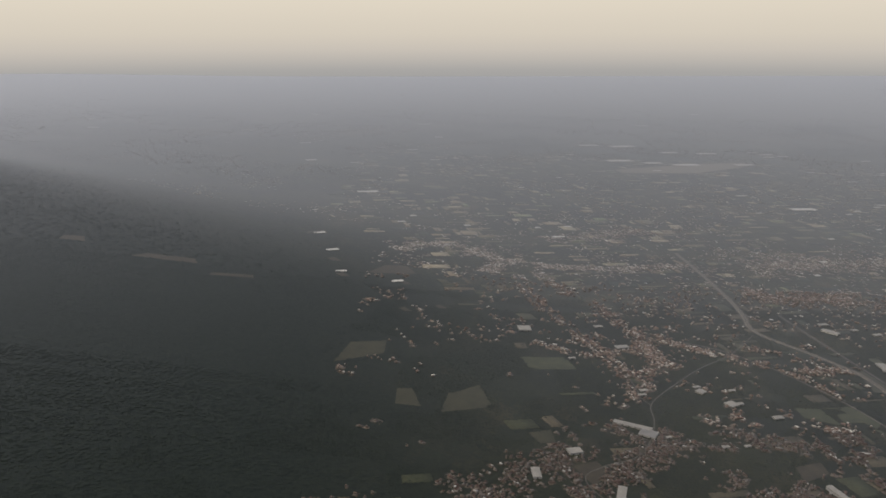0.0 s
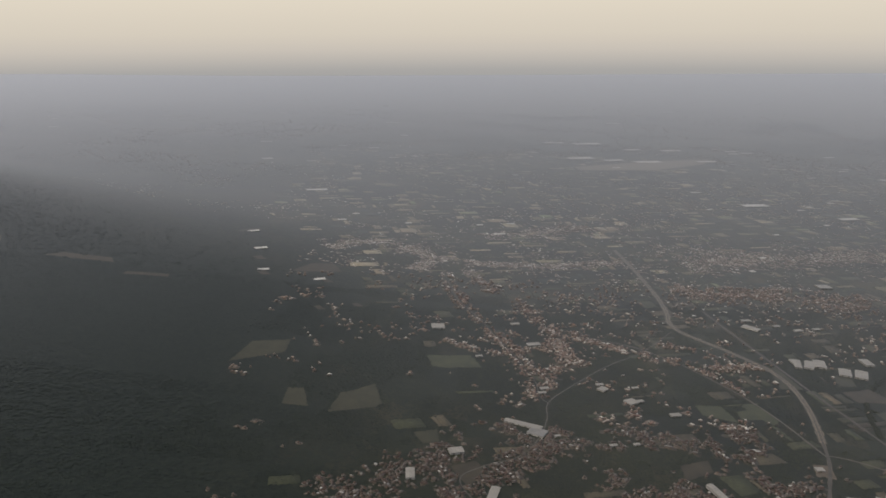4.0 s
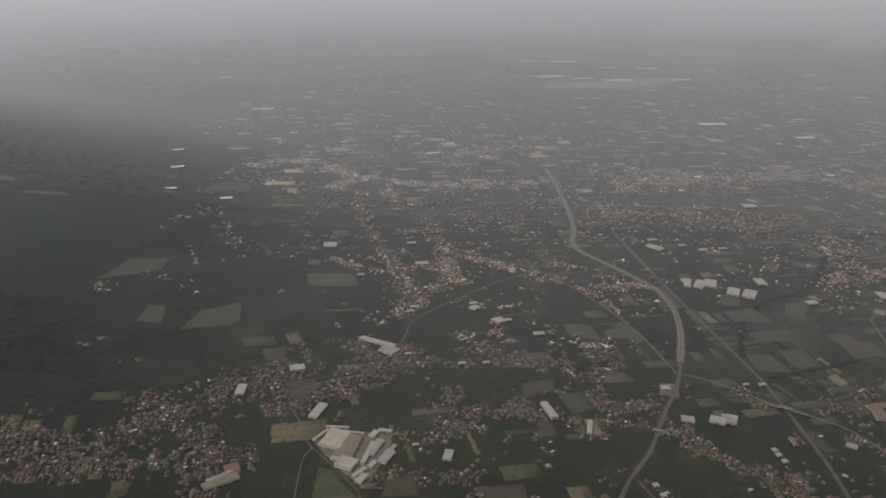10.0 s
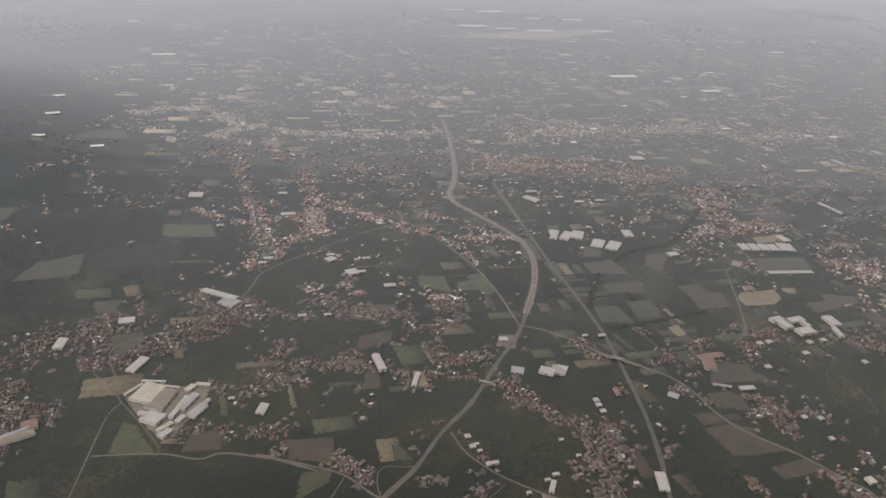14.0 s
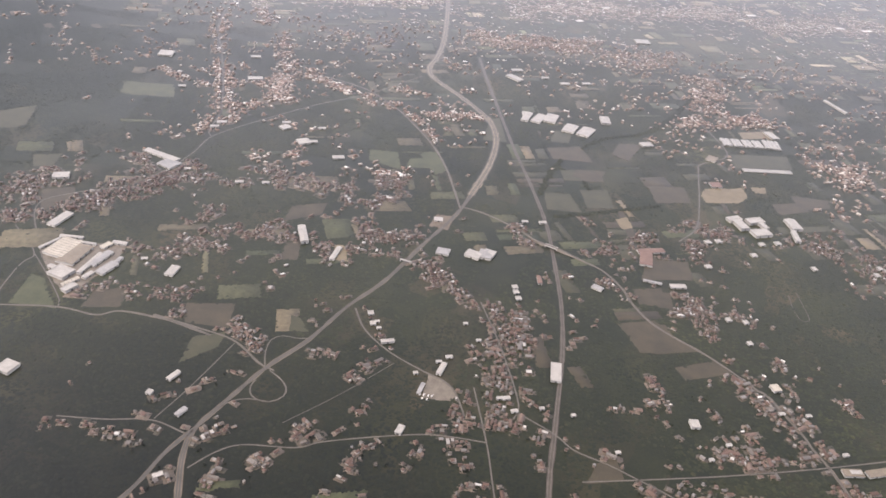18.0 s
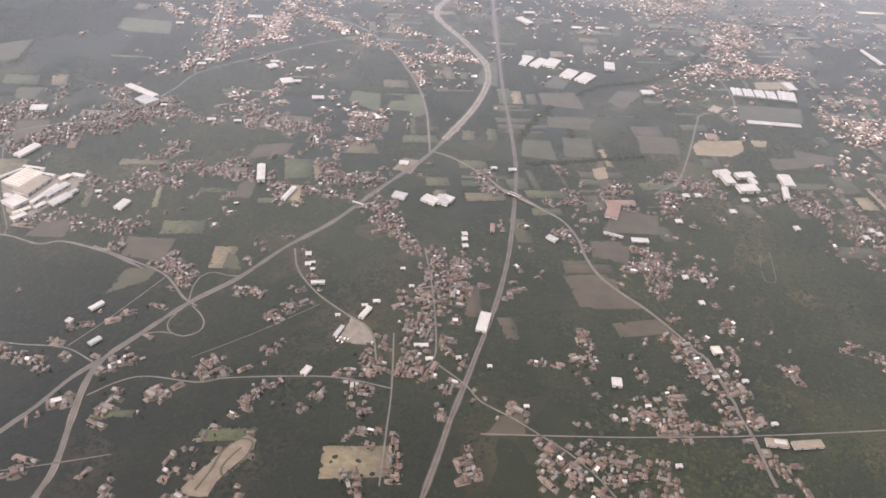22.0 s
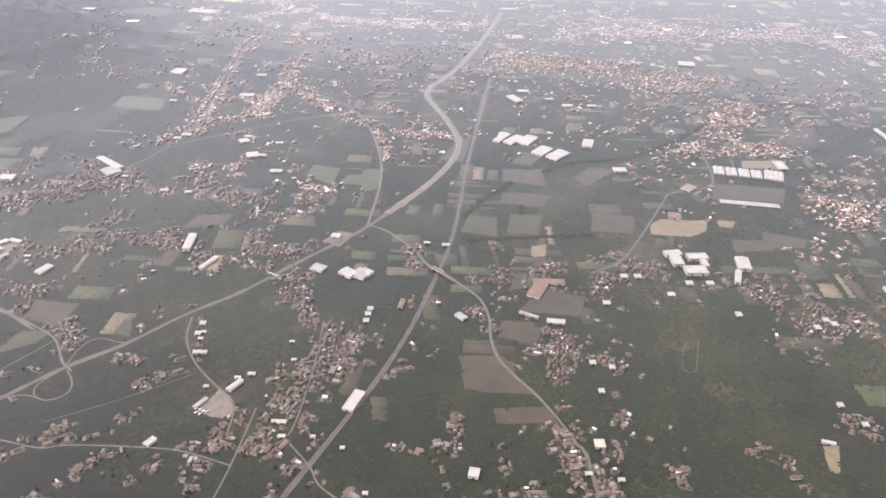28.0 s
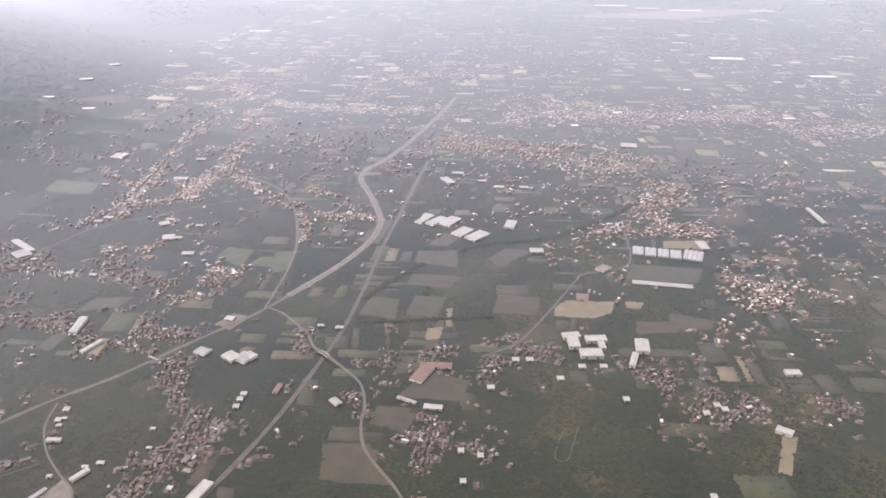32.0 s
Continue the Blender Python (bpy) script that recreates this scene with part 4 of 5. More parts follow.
def rise(x, y):
    """The long wooded slope to the west."""
    x, y = np.asarray(x, float), np.asarray(y, float)
    s = np.log1p(np.exp(np.clip((40 - x) / 60, -30, 30))) * 60
    brow = np.clip(965 + 0.5 * (-352 - x), 780, 2000)
    return 0.085 * np.minimum(s, 900) * (1 - smooth(y, brow - 150, brow + 300)) * smooth(y, 250, 500)


def hill(x, y):
    """Height of the land: flat country with the slope to the west and far rises."""
    x, y = np.asarray(x, float), np.asarray(y, float)
    far = 30 * np.exp(-(((x + 2300) / 900) ** 2 + ((y - 4700) / 500) ** 2))
    return rise(x, y) + far + 0.044 * x * smooth(y, 700, 5400)


rng = np.random.default_rng(7)


GRIDS = {}


def value_noise(x, y, size, seed):
    """Smooth noise in 0..1 over the plan."""
    if seed not in GRIDS:
        GRIDS[seed] = np.random.default_rng(seed).random((256, 256))
    g = GRIDS[seed]
    u, v = np.asarray(x) / size + 1000, np.asarray(y) / size + 1000
    i, j = np.floor(u).astype(int), np.floor(v).astype(int)
    a, b = u - i, v - j
    a, b = a * a * (3 - 2 * a), b * b * (3 - 2 * b)
    i0, i1, j0, j1 = i % 256, (i + 1) % 256, j % 256, (j + 1) % 256
    return (g[i0, j0] * (1 - a) + g[i1, j0] * a) * (1 - b) + (g[i0, j1] * (1 - a) + g[i1, j1] * a) * b


# plan of what stands where, one cell a metre, so that trees and houses keep off roads and each other
X0, Y0, NX, NY = -900, 120, 2300, 1900
taken = np.zeros((NX, NY), bool)
thin = np.zeros((NX, NY), bool)


def cell(x, y):
    return np.clip(np.asarray(x - X0).astype(int), 0, NX - 1), np.clip(np.asarray(y - Y0).astype(int), 0, NY - 1)


def claim(grid, pts, r):
    """Marks discs of radius r round the points."""
    k = np.arange(-math.ceil(r), math.ceil(r) + 1)
    for dx in k:
        for dy in k:
            if dx * dx + dy * dy <= (r + 0.4) ** 2:
                i, j = cell(pts[:, 0] + dx, pts[:, 1] + dy)
                grid[i, j] = True


def inside(poly, x, y):
    """Whether points lie in a polygon."""
    hit = np.zeros(x.shape, bool)
    for (ax, ay), (bx, by) in zip(poly, poly[1:] + poly[:1]):
        if ay == by:
            continue
        cross = ((ay > y) != (by > y)) & (x < (bx - ax) * (y - ay) / (by - ay) + ax)
        hit ^= cross
    return hit


def spline(pts, step=2.0):
    """A smooth line through the points, resampled."""
    p = np.array(pts, float)
    p = np.vstack([2 * p[0] - p[1], p, 2 * p[-1] - p[-2]])
    out = []
    for i in range(1, len(p) - 2):
        n = max(2, int(np.linalg.norm(p[i + 1] - p[i]) / step))
        for t in np.arange(n) / n:
            a, b, c, d = p[i - 1], p[i], p[i + 1], p[i + 2]
            out.append(0.5 * (2 * b + (c - a) * t + (2 * a - 5 * b + 4 * c - d) * t * t + (3 * b - a - 3 * c + d) * t ** 3))
    out.append(p[-2])
    return np.array(out)


def ribbon(name, line, width, z, mat, wobble=0.0, lift=None, deep=None):
    """A road surface of some thickness along a line."""
    d = np.gradient(line, axis=0)
    d /= np.linalg.norm(d, axis=1)[:, None] + 1e-9
    n = np.c_[-d[:, 1], d[:, 0]]
    w = width / 2 * (1 + wobble * (value_noise(line[:, 0], line[:, 1], 5, 3) - 0.5))[:, None]
    l, r = line + n * w, line - n * w
    up = 0 if lift is None else lift
    zl, zr = hill(l[:, 0], l[:, 1]) + z + up, hill(r[:, 0], r[:, 1]) + z + up
    vs, fs = [], []
    for i in range(len(line)):
        vs += [(*l[i], zl[i]), (*r[i], zr[i]), (*r[i], zr[i] - (0.3 if deep is None else deep[i])), (*l[i], zl[i] - (0.3 if deep is None else deep[i]))]
        if i:
            a, b = 4 * i - 4, 4 * i
            fs += [(a, a + 1, b + 1, b), (a + 1, a + 2, b + 2, b + 1), (a + 3, a, b, b + 3), (a + 2, a + 3, b + 3, b + 2)]
    return mesh_from(name, vs, fs, mat)


# ---- land ----
def land():
    """One sheet of ground to the horizon, finer where the land rises and near the flight line."""
    xs = np.unique(np.concatenate([np.linspace(-7000, -1500, 23), np.linspace(-1500, 1500, 121), np.linspace(1500, 7000, 23)]))
    ys = np.unique(np.concatenate([np.linspace(-2500, 0, 6), np.linspace(0, 1800, 73), np.linspace(1800, 7000, 41)]))
    gx, gy = np.meshgrid(xs, ys, indexing="ij")
    gz = hill(gx, gy)
    n = len(ys)
    vs = np.c_[gx.ravel(), gy.ravel(), gz.ravel()].tolist()
    fs = [(i * n + j, (i + 1) * n + j, (i + 1) * n + j + 1, i * n + j + 1) for i in range(len(xs) - 1) for j in range(n - 1)]
    me = mesh_from("ground", vs, fs, M_GROUND)
    for p in me.polygons:
        p.use_smooth = True
    return tagged(new("ground", me), "dark green wooded country with patchwork fields", "ground", kind="structure")


land()
LINES = {}
for name, (width, pts) in ROADS.items():
    line = LINES[name] = spline(pts)
    big = name.startswith("highway")
    lift = deep = None
    if name == "overpass_road":
        other = LINES["highway_east"]
        gap = np.hypot(line[:, None, 0] - other[None, :, 0], line[:, None, 1] - other[None, :, 1])
        OVER = line[np.argmin(gap.min(1))]
        away = np.hypot(*(line - OVER).T)
        lift = 1.3 * np.clip(1.4 - away / 14, 0, 1)
        deep = np.where(away < 2.6, 0.28, lift + 0.3)
    if big:
        ob = new("road_shoulder", ribbon("road_shoulder", line, width * 1.35, 0.068, M_SHOULDER if name != "highway_east" else M_TRACKBED, 0.6))
        tagged(ob, "dusty earth verge along the highway", "verge", kind="structure")
    elif name in ("overpass_road", "village_road", "clover_road"):
        ob = new("road_shoulder", ribbon("road_shoulder", line, width * 1.5, 0.068, M_SHOULDER, 0.6, lift, deep))
        tagged(ob, "pale earth verge along the road", "verge", kind="structure")
    if name in ("highway_west", "highway_east"):
        for side in (-1, 1):
            d = np.gradient(line, axis=0)
            d /= np.linalg.norm(d, axis=1)[:, None]
            off = line + np.c_[-d[:, 1], d[:, 0]] * side * width * (0.27 if name == "highway_west" else 0.36)
            ob = new("road", ribbon("road", off, width * (0.38 if name == "highway_west" else 0.22), 0.075, M_ASPHALT if name == "highway_west" else M_LANE))
            tagged(ob, "worn grey asphalt carriageway of the main highway", "road", kind="structure")
    else:
        ob = new("road", ribbon("road", line, width, 0.075, M_ASPHALT if big else M_LANE, 0.0 if big else 0.25, lift))
        tagged(ob, "worn asphalt road" if big else "narrow dusty country road", "road", kind="structure")
    claim(taken, line, width * (1.0 if big else 0.75) + 0.7)

def beside(line, off):
    d = np.gradient(line, axis=0)
    d /= np.linalg.norm(d, axis=1)[:, None]
    return line + np.c_[-d[:, 1], d[:, 0]] * off


line = LINES["highway_west"]
far_part = line[line[:, 1] > 455]
tagged(new("road_shoulder", ribbon("road_shoulder", far_part, 3.9, 0.0705, M_VERGE, 0.9)), "broad pale earth verge of the highway", "verge", kind="structure")
for off in (-1.7, 1.9):
    tagged(new("road", ribbon("road", beside(far_part, off), 0.8, 0.08, M_LANE, 0.3)), "dusty service lane along the highway", "road", kind="structure")
claim(taken, far_part, 3.4)

gx, gy = np.meshgrid(np.arange(NX) + X0 + 0.5, np.arange(NY) + Y0 + 0.5, indexing="ij")


def fill(poly):
    """Marks a polygon as taken."""
    p = np.array(poly)
    (i0, j0), (i1, j1) = np.array(cell(p[:, 0], p[:, 1])).min(1), np.array(cell(p[:, 0], p[:, 1])).max(1) + 1
    taken[i0:i1, j0:j1] |= inside(list(poly), gx[i0:i1, j0:j1], gy[i0:i1, j0:j1])


FIELD_WORDS = {"tan": "dry tan field of cut stubble", "olive": "olive-green pasture", "grass": "bright green grass field", "brown": "brown ploughed field", "dirt": "bare pale earth lot", "pave": "dusty paved yard"}
for level, (kind, poly) in enumerate(FIELDS):
    up = 0.032 + 0.0004 * level
    line = np.array(poly + poly[:1])
    c = line[:-1].mean(0)
    rim = []
    for a, b in zip(line[:-1], line[1:]):
        for t in np.arange(6) / 6:
            q = a + (b - a) * t
            rim.append(q + (rng.random(2) - 0.5) * 0.6)
    rim = np.array(rim)
    k = len(rim)
    top = [(x, y, float(hill(x, y)) + up) for x, y in rim]
    low = [(x, y, z - 0.3) for x, y, z in top]
    centre = (c[0], c[1], float(hill(*c)) + up)
    me = mesh_from("field", top + low + [centre], [(i, (i + 1) % k, 2 * k) for i in range(k)] + [(i, i + k, (i + 1) % k + k, (i + 1) % k) for i in range(k)], M_FIELD[kind])
    tagged(new("field", me), FIELD_WORDS[kind], "field", kind="structure")
    fill(poly)


open_land = np.zeros((NX, NY), bool)
TILT = radians(13)
CT, ST = math.cos(TILT), math.sin(TILT)


def plots():
    """A patchwork of narrow plots in blocks, one grain for the whole plain, each plot a quad with uneven corners."""
    out = []
    for bu in np.arange(-300, 1900, 34.0):
        for bv in np.arange(-300, 1900, 25.0):
            cu, cv = bu + rng.uniform(-8, 8), bv + rng.uniform(-6, 6)
            across = rng.random() < 0.5
            cuts = np.sort(np.concatenate([[0, 1], rng.uniform(0.08, 0.92, int(rng.integers(2, 6)))]))
            lean = rng.normal() * 0.06
            for lo, hi in zip(cuts[:-1], cuts[1:]):
                chance = rng.random()
                if hi - lo < 0.05:
                    continue
                q = [(0, lo), (1, lo), (1, hi), (0, hi)] if across else [(lo, 0), (hi, 0), (hi, 1), (lo, 1)]
                short = rng.uniform(0.45, 1.0)
                q = [(cu + 33 * (u * short if across else u) + lean * 25 * v, cv + 24 * (v if across else v * short)) for u, v in q]
                m = np.mean(q, 0)
                q = [(m[0] + (u - m[0]) * 0.93 + rng.normal() * 0.3, m[1] + (v - m[1]) * 0.93 + rng.normal() * 0.3) for u, v in q]
                q = [(u * CT - v * ST, u * ST + v * CT) for u, v in q]
                x, y = np.mean(q, 0)
                if not (-150 < x < 1250 and 195 < y < 1700) or rise(x, y) > 4:
                    continue
                share = 0.035 if y < 350 else (0.36 if x > 350 and y < 720 else 0.26)
                if x > 430 and y < 440:
                    share *= 0.4
                if x < 230:
                    share = 0.12
                if x < 330 and y < 300:
                    share = 0.02
                if y > 720:
                    share = 0.45
                if chance > share * (0.4 + 1.2 * float(value_noise(x, y, 70, 81))):
                    continue
                i, j = cell(np.array([p[0] for p in q] + [x]), np.array([p[1] for p in q] + [y]))
                if taken[i, j].sum() > 1:
                    continue
                out.append(q)
    return out


def plot_mesh(name, quads, mat, first=0):
    q = np.array(quads)
    lift = 0.005 + ((np.arange(len(q)) + first) % 29)[:, None] * 0.0004 + np.where(q[:, :, 0] < 230, 0.07, 0.0) + np.where(q[:, :, 1] > 640, 0.03, 0.0)
    top = np.concatenate([q, (hill(q[:, :, 0], q[:, :, 1]) + lift)[:, :, None]], 2)
    return bulk(name, np.concatenate([top, top - np.array([0, 0, 0.3])], 1), [(0, 1, 2, 3)] + [(i, i + 4, (i + 1) % 4 + 4, (i + 1) % 4) for i in range(4)], [mat])


PLOTS = plots()
PLOT_WORDS = (("olive", "olive-green pasture plot"), ("brown", "brown ploughed plot"), ("olive", "dull green crop plot"), ("grass", "green grass plot"), ("tan", "dry tan stubble plot"))
single = [q for q in PLOTS if 340 < q[0][0] < 640 and q[0][1] < 560][:280]
for k, q in enumerate(single):
    kind, words = PLOT_WORDS[1 if q[0][1] < 350 else int(rng.choice(5, p=(0.42, 0.22, 0.26, 0.06, 0.04)))]
    tagged(new("field", plot_mesh("field", [q], M_FIELD[kind], k)), words, "field", kind="structure")
picked = {id(q) for q in single}
rest = [q for q in PLOTS if id(q) not in picked]
tagged(new("plots", plot_mesh("plots", [q for q in rest if q[0][1] < 760], M_PLOT)), "patchwork of small olive and brown plots", "fields", kind="stuff")
tagged(new("far_plots", plot_mesh("far_plots", [q for q in rest if q[0][1] >= 760], M_PLOT_HAZED)), "hazy patchwork of far pale and green plots", "fields", kind="stuff")
hedge = []
for q in PLOTS:
    p = np.array(q)
    (i0, j0), (i1, j1) = np.array(cell(p[:, 0], p[:, 1])).min(1), np.array(cell(p[:, 0], p[:, 1])).max(1) + 1
    open_land[i0:i1, j0:j1] |= inside(q, gx[i0:i1, j0:j1], gy[i0:i1, j0:j1])
    for a, b in zip(p, np.roll(p, -1, 0)):
        if rng.random() < 0.6:
            n = int(np.hypot(*(b - a)) / 0.8)
            t = rng.random((n, 1))
            hedge.append(a + (b - a) * t + rng.normal(0, 0.25, (n, 2)))
hedge = np.concatenate(hedge)

# ---- halls and sheds ----
def hall(kind, x, y, length, width, height, turn):
    """A large building: walls, roof, and doors; its long side runs along its own x."""
    roof, form = kind.rsplit("_", 1) if "_" in kind else ("tunnel", "tunnel")
    words = {"white": "white sheet-metal", "grey": "grey sheet-metal", "tan": "tan sheet-metal", "cream": "cream sheet-metal", "red": "red-tiled", "tunnel": "pale film"}[roof]
    thing = new("greenhouse" if form == "tunnel" else "warehouse")
    thing.matrix_basis = pose(x, y, float(hill(x, y)), 0, 0, turn)
    what = "long greenhouse covered in pale film" if form == "tunnel" else f"{'flat' if form == 'flat' else 'pitched'} {words} roof on a pale industrial hall"
    tagged(thing, what, "greenhouse" if form == "tunnel" else "warehouse", "halls and sheds")
    l, w, h = length / 2, width / 2, height
    base = h * 0.55 if form == "tunnel" else h * 0.8
    q = [(-l, -w), (l, -w), (l, w), (-l, w)]
    part("wall", mesh_from("wall", [(a, b, -0.1) for a, b in q] + [(a, b, base) for a, b in q], [(i, (i + 1) % 4, (i + 1) % 4 + 4, i + 4) for i in range(4)] + [(4, 5, 6, 7)], M_WALLP), thing)
    e = 0.12
    mat = M_ROOF[roof]
    if form == "flat":
        r = [(a * (1 + e / l), b * (1 + e / w)) for a, b in q]
        inn = [(a * (1 - 0.25 / l), b * (1 - 0.25 / w)) for a, b in q]
        vs = [(a, b, base + 0.02) for a, b in r] + [(a, b, h) for a, b in r] + [(a, b, h) for a, b in inn] + [(a, b, h - 0.12) for a, b in inn]
        fs = [(3, 2, 1, 0), (12, 13, 14, 15)]
        for k in (0, 4, 8):
            fs += [(k + i, k + (i + 1) % 4, k + (i + 1) % 4 + 4, k + i + 4) for i in range(4)]
        part("roof", mesh_from("roof", vs, fs, mat), thing)
    else:
        along = length >= width
        a, b = (l + e, w + e) if along else (w + e, l + e)
        bays = max(1, round(b / (3.2 if form == "gable" else 1.5)))
        step = 2 * b / bays
        for k in range(bays):
            prof = []
            n = 6 if form == "tunnel" else 2
            for i in range(n + 1):
                t = i / n
                z = base + (h - base) * (math.sin(math.pi * t) if form == "tunnel" else 1 - abs(2 * t - 1))
                prof.append((-b + step * (k + t), z + 0.02))
            prof += [(u, v - 0.1) for u, v in reversed(prof)]
            m = len(prof)
            vs = [((s * a, u, v) if along else (-u, s * a, v)) for s in (-1, 1) for u, v in prof]
            fs = [(i, (i + 1) % m, (i + 1) % m + m, i + m) for i in range(m)] + [tuple(range(m - 1, -1, -1)), tuple(range(m, 2 * m))]
            bay = part("roof_bay", mesh_from("roof_bay", vs, fs, mat), thing)
            if roof in ("cream", "tan") and form == "gable":
                mid, ridge = -b + step * (k + 0.5), h + 0.02
                eave = base + 0.02
                for r in np.arange(-a + 1.0, a - 0.4, 1.9):
                    line = [(mid - step / 2, eave), (mid, ridge), (mid + step / 2, eave)]
                    sv = []
                    for u, z in line:
                        for du, dz in ((-0.09, 0.0), (-0.09, 0.07), (0.09, 0.07), (0.09, 0.0)):
                            q3 = (r + du, u, z + dz)
                            sv.append(q3 if along else (-q3[1], q3[0], q3[2]))
                    sf = [(4 * g + i, 4 * g + (i + 1) % 4, 4 * g + 4 + (i + 1) % 4, 4 * g + 4 + i) for g in (0, 1) for i in range(4)]
                    part("roof_seam", mesh_from("roof_seam", sv, sf, M_SEAM), bay, label="dull grey standing seam")
    nd = max(1, int(length / 4))
    if form != "tunnel":
        for k in range(nd):
            u = -l + length * (k + 0.5) / nd
            s = 0.45
            vs = [(u - s, -w - 0.03, -0.05), (u + s, -w - 0.03, -0.05), (u + s, -w - 0.03, base * 0.7), (u - s, -w - 0.03, base * 0.7)]
            vs += [(p[0], -w + 0.1, p[2]) for p in vs]
            part("door", mesh_from("door", vs, [(0, 1, 2, 3), (0, 4, 5, 1), (1, 5, 6, 2), (2, 6, 7, 3), (3, 7, 4, 0)], M_DARK), thing)
    return thing


for b in BUILDINGS:
    hall(*b)
    kind, x, y, length, width, height, turn = b
    c, s = math.cos(radians(turn)), math.sin(radians(turn))
    u, v = np.meshgrid(np.arange(-length / 2 - 0.5, length / 2 + 1, 0.7), np.arange(-width / 2 - 0.5, width / 2 + 1, 0.7))
    pts = np.c_[(x + u * c - v * s).ravel(), (y + u * s + v * c).ravel()]
    claim(taken, pts, 0.6)


# the road bridge over the second highway, and the footbridge over the first
def bridge(x, y, turn, span, width, height, label, name):
    thing = new(name)
    thing.matrix_basis = pose(x, y, 0, 0, 0, turn)
    tagged(thing, label, "bridge")
    h, w = span / 2, width / 2

    def slab(nm, x0, x1, y0, y1, z0, z1):
        q = [(x0, y0), (x1, y0), (x1, y1), (x0, y1)]
        part(nm, mesh_from(nm, [(a, b, z0) for a, b in q] + [(a, b, z1) for a, b in q], [(3, 2, 1, 0), (4, 5, 6, 7)] + [(i, (i + 1) % 4, (i + 1) % 4 + 4, i + 4) for i in range(4)], M_CONC), thing)
    slab("deck", -h, h, -w, w, height - 0.35, height - 0.1)
    slab("parapet", -h, h, -w - 0.06, -w, height - 0.3, height + 0.22)
    slab("parapet", -h, h, w, w + 0.06, height - 0.3, height + 0.22)
    for k in (-1, 1):
        slab("pier", k * h * 0.92 - 0.15, k * h * 0.92 + 0.15, -w * 0.8, w * 0.8, -0.1, height - 0.35)


near_line = LINES["overpass_road"]
k = int(np.argmin(np.hypot(*(near_line - OVER).T)))
run = near_line[k + 1] - near_line[k - 1]
bridge(OVER[0], OVER[1], math.degrees(math.atan2(run[1], run[0])), 7.0, 1.9, 1.32, "concrete road bridge over the highway", "road_bridge")
bridge(*FOOTBRIDGE, 6.5, 0.5, 1.5, "narrow concrete footbridge across the highway", "footbridge")
track = spline(TRACK, 1.0)
tagged(new("race_track", ribbon("race_track", track, 0.75, 0.075, M_FIELD["olive"], 0.3)), "winding dull green and tan track on bare earth", "track", kind="structure")


# ---- houses ----
def house_shape(l, w, h, rise, hip):
    """Corners of a house: walls 0-7, roof 8-13 with eaves."""
    e = 0.16
    wall = [(-l, -w, -0.15), (l, -w, -0.15), (l, w, -0.15), (-l, w, -0.15), (-l, -w, h), (l, -w, h), (l, w, h), (-l, w, h)]
    r = l - hip * w
    roof = [(-l - e, -w - e, h), (l + e, -w - e, h), (l + e, w + e, h), (-l - e, w + e, h), (-r - e * (1 - hip), 0, h + rise), (r + e * (1 - hip), 0, h + rise)]
    return wall, roof


WALL_FACES = [(0, 1, 5, 4), (1, 2, 6, 5), (2, 3, 7, 6), (3, 0, 4, 7)]
ROOF_FACES = [(0, 1, 5, 4), (1, 2, 5), (2, 3, 4, 5), (3, 0, 4), (3, 2, 1, 0)]

sites = []
for width, dens, pts in STRIPS:
    line = spline(pts, 1.85)
    d = np.gradient(line, axis=0)
    d /= np.linalg.norm(d, axis=1)[:, None] + 1e-9
    loose = 0.28 if line[:, 1].mean() < 600 else 0.9
    far_town = line[:, 1].mean() >= 430 or width >= 30
    rows = np.arange(-width * 0.62, width * 0.62, 1.85)
    for i in range(-2, len(line) + 2):
        q = min(max(i, 0), len(line) - 1)
        a = math.atan2(d[q, 1], d[q, 0])
        for v in rows + rng.uniform(-0.4, 0.4):
            u = (i - q) * 1.85 + rng.normal() * loose
            w = v + rng.normal() * loose
            x, y = line[q, 0] - d[q, 1] * w + d[q, 0] * u, line[q, 1] + d[q, 0] * w + d[q, 1] * u
            gate = 0.55 + 1.2 * (float(value_noise(x, y, 6, 61)) - 0.3)
            if far_town:
                gate = min(1.0, max(0.12, 5.0 * (0.6 * float(value_noise(x, y, 9, 62)) + 0.4 * float(value_noise(x, y, 34, 63)) - 0.33)))
            if rng.random() < min(0.95, dens * 0.145) * gate * math.exp(-(v / (width * 0.46)) ** 2):
                sites.append((x, y, a + int(rng.integers(2)) * math.pi / 2 + rng.normal() * 0.05))
sx, sy = rng.uniform(-60, 1000, 17000), rng.uniform(190, 1000, 17000)
lone = value_noise(sx, sy, 28, 11) * 0.6 + value_noise(sx, sy, 9, 12) * 0.4 > np.where(sy > 520, 0.475, np.where(sy < 340, 0.68, 0.59)) + np.where(sx < 180, 0.06, 0.0)
for x, y in zip(sx[lone], sy[lone]):
    sites.append((x, y, float(value_noise(x, y, 60, 13)) * 3 + int(rng.integers(2)) * math.pi / 2))
houses = []
for x, y, a in sites:
    i, j = cell(x, y)
    if taken[i, j]:
        continue
    l, w = 0.42 + 0.75 * rng.random() ** 1.6, rng.uniform(0.34, 0.66)
    if rng.random() < 0.08:
        l, w = l * 1.8, w * 1.5
    houses.append((x, y, a, l, w))
    claim(taken, np.array([(x, y)]), 0.35 + w * 0.4)
    claim(thin, np.array([(x, y)]), 3)

